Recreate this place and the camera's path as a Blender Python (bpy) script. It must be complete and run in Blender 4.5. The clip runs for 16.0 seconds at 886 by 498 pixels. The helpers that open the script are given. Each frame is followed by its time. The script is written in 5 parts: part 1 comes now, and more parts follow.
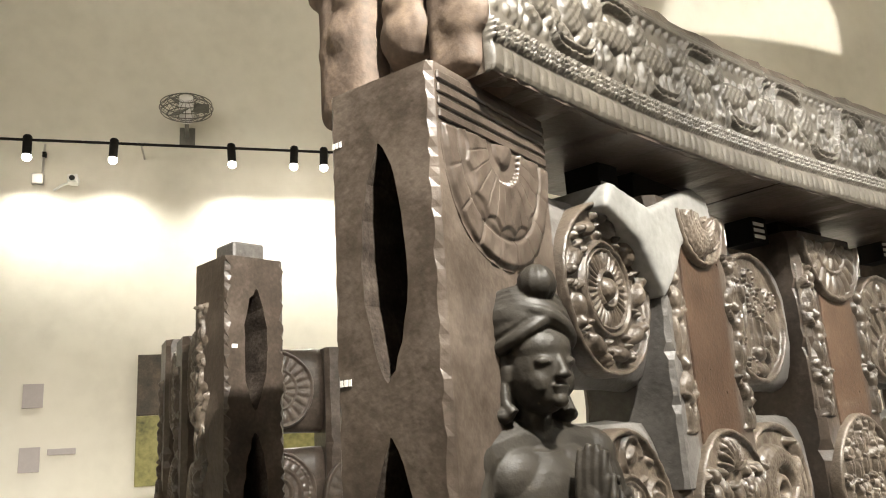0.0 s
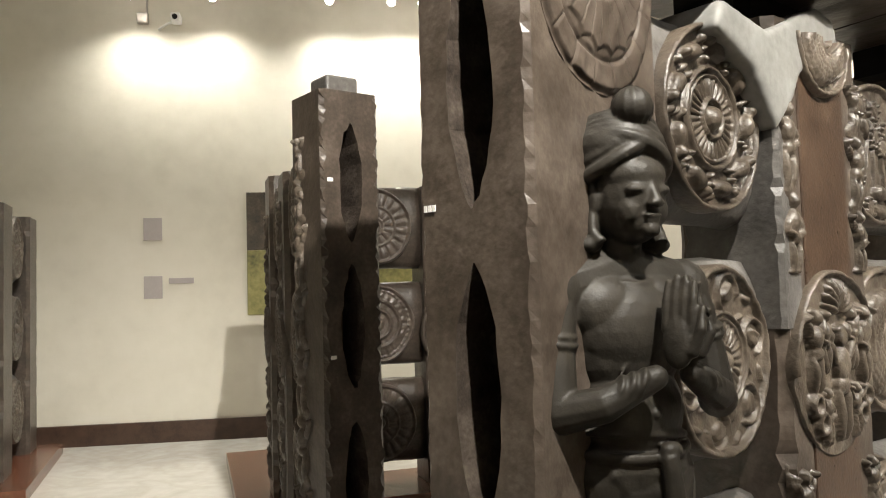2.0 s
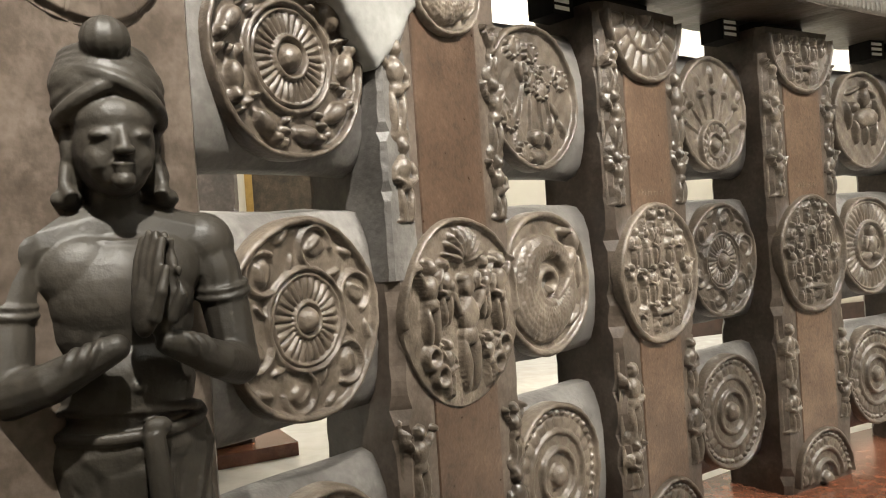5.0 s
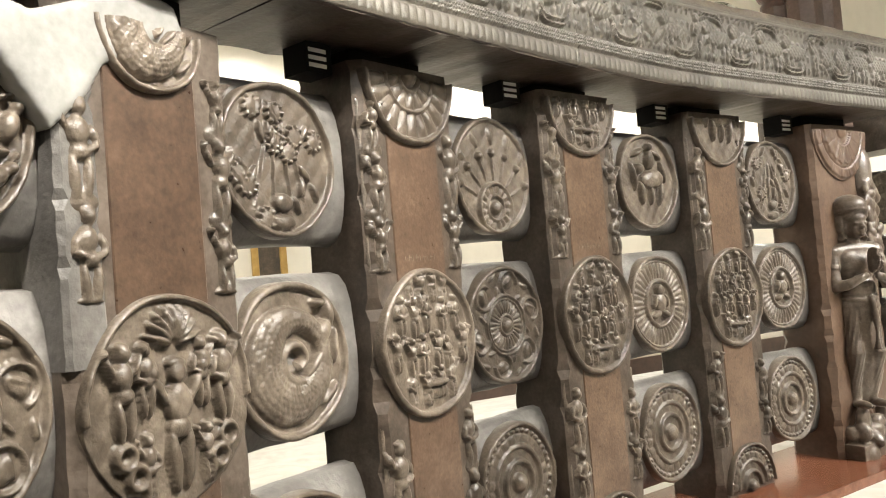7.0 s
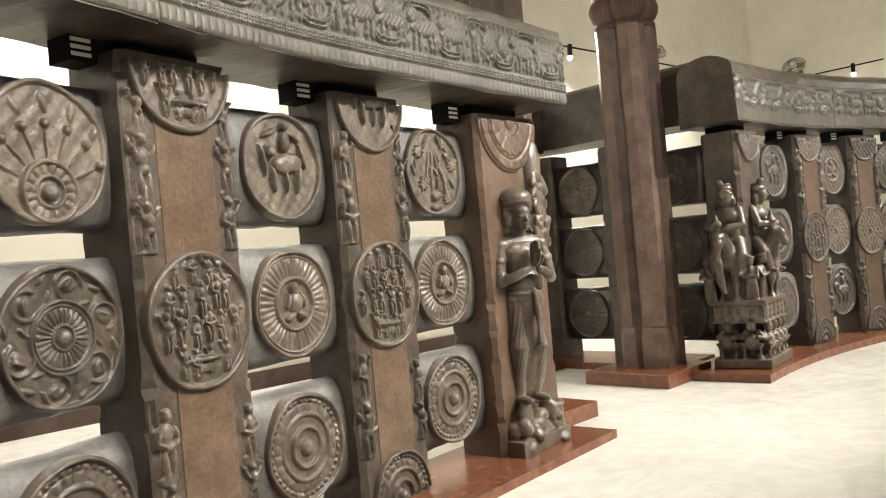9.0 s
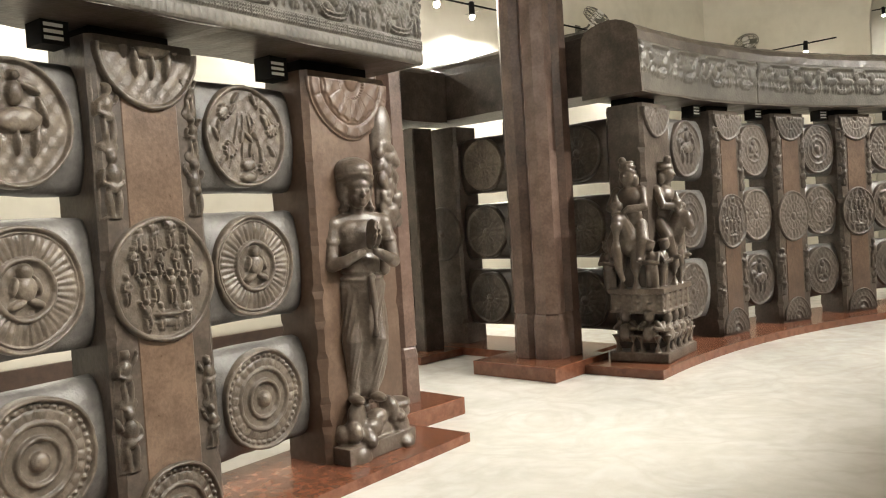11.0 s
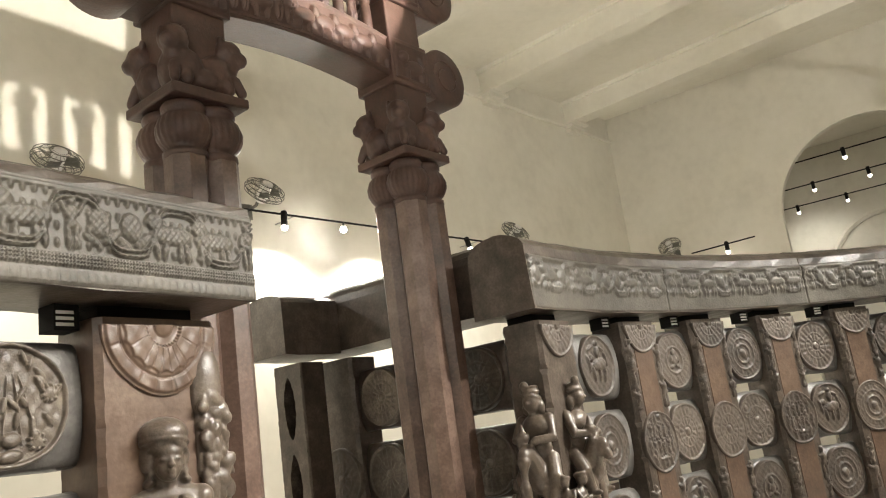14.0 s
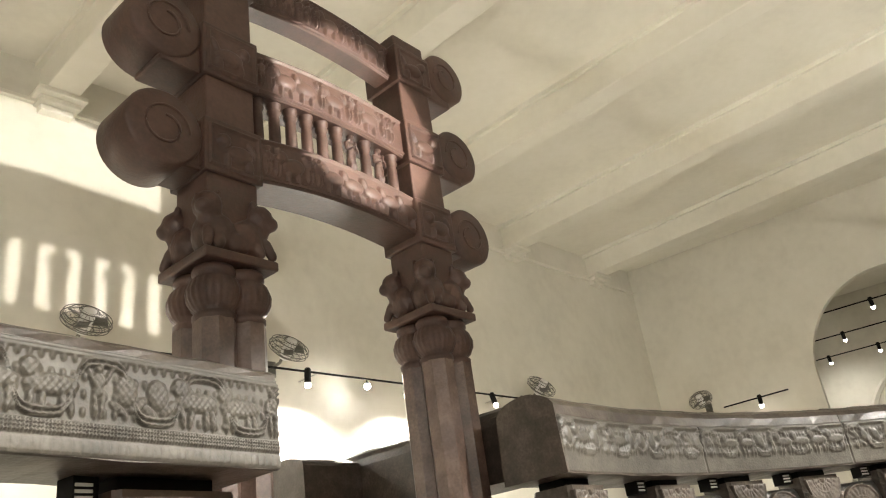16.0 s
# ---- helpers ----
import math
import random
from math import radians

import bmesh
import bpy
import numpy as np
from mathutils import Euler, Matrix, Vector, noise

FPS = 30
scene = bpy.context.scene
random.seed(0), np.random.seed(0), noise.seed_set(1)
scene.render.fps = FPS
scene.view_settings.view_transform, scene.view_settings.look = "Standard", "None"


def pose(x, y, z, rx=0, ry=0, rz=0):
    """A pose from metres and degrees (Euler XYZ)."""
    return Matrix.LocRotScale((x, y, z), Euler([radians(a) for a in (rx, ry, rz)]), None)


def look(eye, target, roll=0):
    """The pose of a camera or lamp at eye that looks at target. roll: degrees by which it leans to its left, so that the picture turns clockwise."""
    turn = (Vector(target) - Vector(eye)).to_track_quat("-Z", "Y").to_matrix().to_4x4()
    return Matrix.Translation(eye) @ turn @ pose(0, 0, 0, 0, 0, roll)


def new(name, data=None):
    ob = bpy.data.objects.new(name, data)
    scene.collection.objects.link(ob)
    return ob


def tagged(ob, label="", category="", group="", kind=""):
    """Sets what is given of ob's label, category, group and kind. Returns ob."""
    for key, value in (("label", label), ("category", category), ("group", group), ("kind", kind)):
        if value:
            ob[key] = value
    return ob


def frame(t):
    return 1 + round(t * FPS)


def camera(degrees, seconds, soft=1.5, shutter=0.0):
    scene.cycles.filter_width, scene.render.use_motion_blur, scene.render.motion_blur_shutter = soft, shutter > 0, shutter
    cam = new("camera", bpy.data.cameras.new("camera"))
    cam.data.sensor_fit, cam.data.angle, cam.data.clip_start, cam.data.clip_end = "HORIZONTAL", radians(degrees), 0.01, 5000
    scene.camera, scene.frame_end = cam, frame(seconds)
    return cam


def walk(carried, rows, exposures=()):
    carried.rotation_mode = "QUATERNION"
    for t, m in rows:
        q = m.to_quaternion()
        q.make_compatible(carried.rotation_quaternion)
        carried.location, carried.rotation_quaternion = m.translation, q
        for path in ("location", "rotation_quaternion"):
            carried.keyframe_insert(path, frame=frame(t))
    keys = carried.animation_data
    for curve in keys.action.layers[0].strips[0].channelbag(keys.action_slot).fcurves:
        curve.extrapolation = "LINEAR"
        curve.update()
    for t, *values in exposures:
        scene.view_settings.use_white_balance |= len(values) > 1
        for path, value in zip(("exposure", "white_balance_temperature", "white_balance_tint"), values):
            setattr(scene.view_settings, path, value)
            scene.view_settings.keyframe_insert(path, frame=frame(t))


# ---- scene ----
cam = camera(58.3, 16.0, soft=1.1)
PATH = [
    (0, (0.373, -0.319, 1.552), (0.115, 1.607, 2.027), -3.5),
    (0.5, (0.381, -0.304, 1.547), (0.063, 1.638, 1.904), -2.3),
    (1, (0.382, -0.286, 1.534), (-0.013, 1.659, 1.786), -1.6),
    (1.5, (0.389, -0.261, 1.522), (-0.11, 1.667, 1.708), -1.4),
    (2, (0.398, -0.243, 1.509), (-0.137, 1.681, 1.615), -1.6),
    (2.5, (0.419, -0.236, 1.498), (-0.117, 1.69, 1.554), -1.8),
    (3, (0.529, -0.194, 1.475), (-0.029, 1.726, 1.456), -1.6),
    (3.5, (0.637, -0.094, 1.458), (0.087, 1.828, 1.377), -0.8),
    (4, (0.776, 0.065, 1.453), (0.448, 2.035, 1.357), -0.9),
    (4.5, (0.992, 0.113, 1.462), (0.751, 2.097, 1.38), -3.1),
    (4.7, (1.075, 0.096, 1.467), (0.834, 2.08, 1.407), -3.6),
    (6.8, (1.557, 0.349, 1.518), (1.63, 2.346, 1.6), -4.7),
    (7, (1.631, 0.348, 1.512), (1.737, 2.343, 1.594), -4.8),
    (7.5, (1.806, 0.345, 1.509), (2.024, 2.332, 1.587), -4.9),
    (8, (1.97, 0.476, 1.499), (2.406, 2.427, 1.568), -4.5),
    (8.5, (2.182, 0.664, 1.497), (2.823, 2.558, 1.549), -4.3),
    (9, (2.503, 0.766, 1.481), (3.161, 2.655, 1.488), -5.1),
    (9.2, (2.613, 0.796, 1.496), (3.265, 2.687, 1.493), -4.5),
    (11.3, (3.763, 1.281, 1.462), (4.507, 3.135, 1.376), -3.2),
    (11.5, (3.875, 1.448, 1.471), (4.687, 3.273, 1.373), -2.9),
    (12, (4.048, 1.595, 1.486), (5.01, 3.346, 1.39), -3.4),
    (12.5, (4.234, 1.62, 1.5), (5.201, 3.369, 1.411), -4.1),
    (13, (4.406, 1.589, 1.54), (5.306, 3.374, 1.596), -4.5),
    (13.5, (4.466, 1.583, 1.578), (5.322, 3.368, 1.866), -6.6),
    (14, (4.494, 1.548, 1.612), (5.32, 3.313, 2.064), -7.9),
    (14.5, (4.497, 1.573, 1.64), (5.312, 3.312, 2.198), -8.0),
    (15, (4.474, 1.576, 1.651), (5.284, 3.283, 2.307), -8.1),
    (15.5, (4.476, 1.576, 1.663), (5.283, 3.263, 2.373), -8.3),
    (16, (4.47, 1.579, 1.692), (5.245, 3.234, 2.506), -8.4),
]
walk(cam, [(t, look(eye, target, roll)) for t, eye, target, roll in PATH],
     [(0.0, -0.05), (1.0, -0.36), (2.0, -0.5), (3.0, -0.47), (3.6, -0.42), (4.6, -0.2), (7.0, 0.15), (8.0, 0.15), (9.0, 0.05), (12.5, -0.2), (13.5, -0.13), (14.5, -0.02), (16.0, -0.1)])

# ---- world and lamps ----
world = bpy.data.worlds.new("hall_world")
scene.world = world
world.use_nodes = True
world.node_tree.nodes["Background"].inputs[0].default_value = (0.9, 0.87, 0.8, 1)
world.node_tree.nodes["Background"].inputs[1].default_value = 0.012
scene.view_settings.exposure = 0.0

WALL_SPOTS = [23.39, 22.57, 21.37, 20.7, 20.37, 19.2, 17.9, 16.6, 15.3, 14.1, 12.3, 10.49, 9.43, 8.65, 7.9, 6.6, 4.2]   # along the long wall
HALL_SPOTS = [(18.0, (1.25, 3.1, 1.8), 1.6), (17.13, (1.7, 3.6, 1.3), 0.8), (15.13, (2.7, 4.5, 1.3), 0.85), (13.33, (3.9, 5.3, 1.2), 0.65), (11.93, (4.9, 5.7, 0.6), 1.15),
              (9.93, (6.6, 6.6, 1.0), 1.3), (8.13, (8.4, 6.95, 0.8), 1.35), (6.53, (10.4, 7.7, 0.8), 1.1), (4.73, (12.4, 8.0, 0.8), 1.1), (5.73, (14.2, 7.7, 0.8), 1.4), (20.33, (-2.9, 3.9, 0.0), 2.9)]   # unseen hanging track: place, aim, share; the last is added to brighten the floor
WARM = (1.0, 0.955, 0.86)
WALL_POWER, HALL_POWER, UP_FILL_POWER = 150.0, 1500.0, 540.0

# ---- materials ----
def material(name, colours, scale=6.0, rough=0.6, bump=0.2, bump_scale=60.0, metal=0.0, spread=0.0, spec=0.5):
    """Two scales of noise between three colours, with fine relief."""
    mat = bpy.data.materials.new(name)
    mat.use_nodes = True
    nt = mat.node_tree
    nodes, links = nt.nodes, nt.links
    bsdf = nodes["Principled BSDF"]
    co = nodes.new("ShaderNodeTexCoord")
    n1 = nodes.new("ShaderNodeTexNoise")
    n1.inputs["Scale"].default_value, n1.inputs["Detail"].default_value, n1.inputs["Roughness"].default_value = scale, 8, 0.62
    n2 = nodes.new("ShaderNodeTexNoise")
    n2.inputs["Scale"].default_value, n2.inputs["Detail"].default_value = scale * 9, 6
    links.new(co.outputs["Object"], n1.inputs["Vector"])
    links.new(co.outputs["Object"], n2.inputs["Vector"])
    mix = nodes.new("ShaderNodeMix")
    mix.inputs[0].default_value = 0.3
    links.new(n1.outputs["Fac"], mix.inputs[2])
    links.new(n2.outputs["Fac"], mix.inputs[3])
    fac = mix.outputs[0]
    if spread:
        info = nodes.new("ShaderNodeObjectInfo")
        add = nodes.new("ShaderNodeMath")
        add.operation = "MULTIPLY_ADD"
        links.new(info.outputs["Random"], add.inputs[0])
        add.inputs[1].default_value = spread
        links.new(fac, add.inputs[2])
        sub = nodes.new("ShaderNodeMath")
        sub.operation = "SUBTRACT"
        links.new(add.outputs[0], sub.inputs[0])
        sub.inputs[1].default_value = spread / 2
        fac = sub.outputs[0]
    ramp = nodes.new("ShaderNodeValToRGB")
    els = ramp.color_ramp.elements
    els[0].position, els[1].position = 0.33, 0.67
    els[0].color, els[1].color = (*colours[0], 1), (*colours[-1], 1)
    if len(colours) == 3:
        els.new(0.5).color = (*colours[1], 1)
    links.new(fac, ramp.inputs[0])
    links.new(ramp.outputs[0], bsdf.inputs["Base Color"])
    rr = nodes.new("ShaderNodeMapRange")
    rr.inputs["To Min"].default_value, rr.inputs["To Max"].default_value = max(0.02, rough - 0.13), min(1, rough + 0.13)
    links.new(n2.outputs["Fac"], rr.inputs["Value"])
    links.new(rr.outputs[0], bsdf.inputs["Roughness"])
    bsdf.inputs["Metallic"].default_value = metal
    bsdf.inputs["Specular IOR Level"].default_value = spec
    if bump:
        n3 = nodes.new("ShaderNodeTexNoise")
        n3.inputs["Scale"].default_value, n3.inputs["Detail"].default_value = bump_scale, 8
        links.new(co.outputs["Object"], n3.inputs["Vector"])
        bp = nodes.new("ShaderNodeBump")
        bp.inputs["Strength"].default_value, bp.inputs["Distance"].default_value = bump, 0.006
        links.new(n3.outputs["Fac"], bp.inputs["Height"])
        links.new(bp.outputs[0], bsdf.inputs["Normal"])
    return mat


def glow(name, colour, strength):
    mat = bpy.data.materials.new(name)
    mat.use_nodes = True
    bsdf = mat.node_tree.nodes["Principled BSDF"]
    bsdf.inputs["Base Color"].default_value = (*colour, 1)
    bsdf.inputs["Emission Color"].default_value = (*colour, 1)
    bsdf.inputs["Emission Strength"].default_value = strength
    return mat


M_STONE = material("brown_sandstone", [(0.026, 0.0195, 0.015), (0.06, 0.0455, 0.0355), (0.115, 0.091, 0.074)], 5.5, 0.36, 0.45, 34, spread=0.12)
M_RED = material("polished_red_sandstone", [(0.036, 0.0215, 0.0145), (0.076, 0.047, 0.031), (0.14, 0.092, 0.063)], 5.0, 0.33, 0.25, 90, spread=0.3)
M_GATE = material("dark_red_sandstone", [(0.034, 0.0165, 0.0115), (0.062, 0.031, 0.0225), (0.1, 0.054, 0.04)], 3.0, 0.5, 0.5, 40, spread=0.1)
M_POST = material("worn_red_sandstone_post", [(0.056, 0.034, 0.026), (0.11, 0.069, 0.053), (0.18, 0.122, 0.098)], 4.5, 0.36, 0.3, 60, spread=0.12)
M_FAN = material("dark_fan_wire", [(0.1, 0.095, 0.08), (0.19, 0.18, 0.155)], 8, 0.45, 0.05, 60, metal=0.3)
M_GREY = material("grey_sandstone", [(0.055, 0.05, 0.046), (0.105, 0.097, 0.09), (0.19, 0.18, 0.168)], 4, 0.46, 0.6, 50, spread=0.1)
M_WARM = material("worn_orange_brown_sandstone", [(0.05, 0.03, 0.02), (0.09, 0.055, 0.037), (0.15, 0.1, 0.07)], 3.0, 0.42, 0.3, 30)
M_FAR = material("dull_carved_sandstone", [(0.032, 0.0235, 0.0175), (0.065, 0.049, 0.037), (0.11, 0.086, 0.067)], 6, 0.52, 0.4, 60, spread=0.18)
M_CARVED = material("carved_sandstone", [(0.036, 0.0275, 0.0205), (0.084, 0.066, 0.05), (0.17, 0.138, 0.108)], 6, 0.38, 0.5, 80, spread=0.18)
M_FIGURE = material("dark_polished_stone", [(0.015, 0.0125, 0.0095), (0.025, 0.0215, 0.017), (0.044, 0.0375, 0.03)], 4, 0.5, 0.22, 110, spec=0.32)
M_FIGURE2 = material("brown_polished_stone", [(0.05, 0.037, 0.028), (0.09, 0.068, 0.052), (0.17, 0.14, 0.115)], 5, 0.34, 0.3, 80)
M_PLASTER = material("grey_plaster_repair", [(0.15, 0.146, 0.138), (0.22, 0.215, 0.204), (0.3, 0.295, 0.282)], 4, 0.6, 0.4, 25)
M_BREAK = material("broken_buff_stone", [(0.05, 0.035, 0.026), (0.12, 0.085, 0.062), (0.24, 0.175, 0.125)], 5, 0.75, 0.8, 22)
# same stone as the pillars, darkened to put the sockets' shade into the colour
M_SOCKET = material("socket_shaded_stone", [(0.016, 0.012, 0.01), (0.04, 0.031, 0.025), (0.085, 0.069, 0.056)], 9, 0.8, 0.8, 40, spec=0.1)
M_COPING = material("grey_coping_stone", [(0.04, 0.0345, 0.0275), (0.076, 0.066, 0.053), (0.12, 0.106, 0.087)], 6, 0.5, 0.45, 45)
M_WALL = material("cream_wall_paint", [(0.62, 0.585, 0.50), (0.70, 0.665, 0.575), (0.75, 0.715, 0.63)], 0.6, 0.7, 0.08, 30)
M_CEIL = material("ceiling_paint", [(0.70, 0.665, 0.575), (0.76, 0.725, 0.63), (0.8, 0.765, 0.68)], 0.8, 0.75, 0.05, 25)
M_PLINTH = material("red_granite_plinth", [(0.085, 0.031, 0.017), (0.14, 0.054, 0.03), (0.19, 0.082, 0.047)], 14, 0.22, 0.04, 80)
M_SKIRT = material("dark_wood_skirting", [(0.03, 0.016, 0.01), (0.055, 0.03, 0.02), (0.075, 0.042, 0.028)], 9, 0.4, 0.1, 60)
M_BLACK = material("black_metal", [(0.009, 0.008, 0.007), (0.016, 0.015, 0.014)], 8, 0.8, 0.05, 60, spec=0.15)
M_WHITE = material("white_card", [(0.7, 0.69, 0.66), (0.8, 0.79, 0.76)], 8, 0.6, 0.0)
M_STEEL = material("dull_steel", [(0.42, 0.4, 0.36), (0.55, 0.53, 0.5)], 8, 0.4, 0.05, 60, metal=0.7)
M_PAPER = material("lilac_notice_paper", [(0.40, 0.36, 0.35), (0.47, 0.43, 0.42)], 6, 0.7, 0.0)
M_GILT = material("gilt_frame", [(0.35, 0.21, 0.06), (0.5, 0.33, 0.11)], 12, 0.35, 0.1, 80, metal=0.4)
M_PICTURE = material("dark_picture", [(0.02, 0.016, 0.012), (0.06, 0.045, 0.03), (0.12, 0.09, 0.06)], 9, 0.4, 0.0)
M_POSTER = material("olive_poster", [(0.05, 0.05, 0.02), (0.24, 0.22, 0.08), (0.4, 0.36, 0.15)], 2.5, 0.35, 0.0)
M_LENS = glow("lamp_glow", (1.0, 0.92, 0.8), 40)
M_GLARE = glow("lamp_glare", (1.0, 0.95, 0.88), 300)


def marble():
    mat = material("cream_marble_floor", [(0.57, 0.555, 0.515), (0.64, 0.625, 0.585), (0.70, 0.69, 0.65)], 0.9, 0.15, 0.0)
    nt = mat.node_tree
    nodes, links = nt.nodes, nt.links
    co = nodes.new("ShaderNodeTexCoord")
    warp = nodes.new("ShaderNodeTexNoise")
    warp.inputs["Scale"].default_value, warp.inputs["Detail"].default_value = 1.6, 8
    warp.inputs["Distortion"].default_value = 1.4
    links.new(co.outputs["Object"], warp.inputs["Vector"])
    vein = nodes.new("ShaderNodeValToRGB")
    e = vein.color_ramp.elements
    e[0].position, e[0].color = 0.40, (1, 1, 1, 1)
    e[1].position, e[1].color = 0.62, (1, 1, 1, 1)
    e.new(0.5).color = (0.92, 0.905, 0.88, 1)
    links.new(warp.outputs["Fac"], vein.inputs[0])
    mul = nodes.new("ShaderNodeMix")
    mul.data_type, mul.blend_type = "RGBA", "MULTIPLY"
    mul.inputs[0].default_value = 1
    bsdf = nodes["Principled BSDF"]
    old = bsdf.inputs["Base Color"].links[0].from_socket
    links.new(old, mul.inputs[6])
    links.new(vein.outputs[0], mul.inputs[7])
    links.new(mul.outputs[2], bsdf.inputs["Base Color"])
    return mat


M_FLOOR = marble()


# ---- mesh tools ----
def link(name, data, mat, parent=None, label="", smooth=False):
    data.materials.append(mat)
    if smooth:
        data.shade_smooth()
    ob = new(name, data)
    ob.parent = parent
    if label:
        ob["label"] = label
    return ob


def part(name, bm, mat, parent=None, label="", smooth=False):
    bmesh.ops.recalc_face_normals(bm, faces=bm.faces)
    me = bpy.data.meshes.new(name)
    bm.to_mesh(me)
    bm.free()
    return link(name, me, mat, parent, label, smooth)


def thing(name, m, label, category, group="", kind=""):
    ob = new(name)
    ob.empty_display_size = 0.1
    ob.matrix_world = m
    return tagged(ob, label, category, group, kind)


def box(bm, lo, hi, m=None, bevel=0.0, seg=2):
    c = [(a + b) / 2 for a, b in zip(lo, hi)]
    s = [max(1e-4, b - a) for a, b in zip(lo, hi)]
    r = bmesh.ops.create_cube(bm, size=1, matrix=Matrix.Translation(c) @ Matrix.Diagonal((*s, 1)))
    vs = r["verts"]
    if bevel:
        es = list({e for v in vs for e in v.link_edges})
        out = bmesh.ops.bevel(bm, geom=es, offset=bevel, segments=seg, affect="EDGES", profile=0.5)
        vs = list({v for f in out["faces"] for v in f.verts} | {v for v in vs if v.is_valid})
    if m is not None:
        bmesh.ops.transform(bm, matrix=m, verts=vs)
    return bm


def solid_box(lo, hi, m=None, bevel=0.0, seg=2):
    return box(bmesh.new(), lo, hi, m, bevel, seg)


def prism(poly, z0, z1):
    """An upright prism over a plan polygon."""
    bm = bmesh.new()
    low = [bm.verts.new((x, y, z0)) for x, y in poly]
    top = [bm.verts.new((x, y, z1)) for x, y in poly]
    bm.faces.new(low[::-1])
    bm.faces.new(top)
    for i in range(len(poly)):
        j = (i + 1) % len(poly)
        bm.faces.new((low[i], low[j], top[j], top[i]))
    return bm


def lathe(profile, n=24, bm=None, m=None):
    bm = bm or bmesh.new()
    rings = []
    made = []
    for r, z in profile:
        ring = [bm.verts.new((r * math.cos(2 * math.pi * i / n), r * math.sin(2 * math.pi * i / n), z)) for i in range(n)]
        rings.append(ring)
        made += ring
    for a, b in zip(rings, rings[1:]):
        for i in range(n):
            bm.faces.new((a[i], a[(i + 1) % n], b[(i + 1) % n], b[i]))
    bm.faces.new(rings[0][::-1])
    bm.faces.new(rings[-1])
    if m is not None:
        bmesh.ops.transform(bm, matrix=m, verts=made)
    return bm


def tube(points, radius, n=8, bm=None):
    bm = bm or bmesh.new()
    pts = [Vector(p) for p in points]
    rad = radius if isinstance(radius, (list, tuple)) else [radius] * len(pts)
    rings = []
    for i, p in enumerate(pts):
        d = (pts[min(i + 1, len(pts) - 1)] - pts[max(i - 1, 0)]).normalized()
        q = d.to_track_quat("Z", "Y")
        rings.append([bm.verts.new(p + q @ Vector((rad[i] * math.cos(2 * math.pi * k / n), rad[i] * math.sin(2 * math.pi * k / n), 0))) for k in range(n)])
    for a, b in zip(rings, rings[1:]):
        for k in range(n):
            bm.faces.new((a[k], a[(k + 1) % n], b[(k + 1) % n], b[k]))
    bm.faces.new(rings[0][::-1])
    bm.faces.new(rings[-1])
    return bm


# ---- carved relief: height fields over a flat or round ground ----
def blobs(X, Z, items):
    """Height of many rounded lumps (x, z, half width, half height, height, turn)."""
    H = np.zeros_like(X)
    for x, z, rx, rz, h, a in items:
        c, s = math.cos(a), math.sin(a)
        u = ((X - x) * c + (Z - z) * s) / rx
        v = (-(X - x) * s + (Z - z) * c) / rz
        d = np.clip(1 - u * u - v * v, 0, 1)
        H = np.maximum(H, h * d ** 0.34)
    return H


def carved_man(x, z, s, rng, h=0.02):
    """A standing carved figure of height s, feet at z."""
    lean = rng.uniform(-0.12, 0.12)
    out = [(x, z + 0.9 * s, 0.085 * s, 0.1 * s, h, 0), (x, z + 0.97 * s, 0.1 * s, 0.05 * s, h * 0.8, 0),
           (x + lean * 0.3 * s, z + 0.66 * s, 0.13 * s, 0.17 * s, h, lean), (x, z + 0.47 * s, 0.12 * s, 0.1 * s, h * 0.9, 0),
           (x - 0.07 * s, z + 0.22 * s, 0.06 * s, 0.26 * s, h * 0.85, 0.08), (x + 0.07 * s, z + 0.22 * s, 0.06 * s, 0.26 * s, h * 0.85, -0.08)]
    for side in (-1, 1):
        if rng.random() < 0.5:
            out += [(x + side * 0.16 * s, z + 0.62 * s, 0.045 * s, 0.15 * s, h * 0.8, side * 0.25), (x + side * 0.1 * s, z + 0.5 * s, 0.12 * s, 0.04 * s, h, side * 0.5)]
        else:
            out += [(x + side * 0.18 * s, z + 0.78 * s, 0.045 * s, 0.16 * s, h * 0.8, -side * 0.5), (x + side * 0.25 * s, z + 0.92 * s, 0.05 * s, 0.06 * s, h, 0)]
    return out


def rings(R, spec):
    """Raised rings: (radius, half width, height)."""
    H = np.zeros_like(R)
    for r, w, h in spec:
        H = np.maximum(H, h * np.clip(1 - ((R - r) / w) ** 2, 0, 1) ** 0.5)
    return H


def petals(R, A, r0, r1, n, h):
    inside = np.clip((R - r0) / (r1 - r0), 0, 1)
    lobe = np.abs(np.sin(A * n / 2)) ** 0.6
    return np.where((R > r0) & (R < r1), h * lobe * (0.35 + 0.65 * np.sin(inside * math.pi) ** 0.6), 0)


def beads(R, A, r, n, size, h):
    step = 2 * math.pi / n
    da = (np.mod(A, step) - step / 2) * r
    return h * np.sqrt(np.clip(1 - (da / size) ** 2 - ((R - r) / size) ** 2, 0, 1))


def lotus(X, Z, R, A, rng):
    H = rings(R, [(0.95, 0.05, 0.022), (0.52, 0.035, 0.014), (0.22, 0.03, 0.012)])
    H = np.maximum(H, petals(R, A, 0.54, 0.92, 22, 0.014))
    H = np.maximum(H, petals(R, A, 0.24, 0.5, 14, 0.012))
    return np.maximum(H, 0.03 * np.sqrt(np.clip(1 - (R / 0.15) ** 2, 0, 1)))


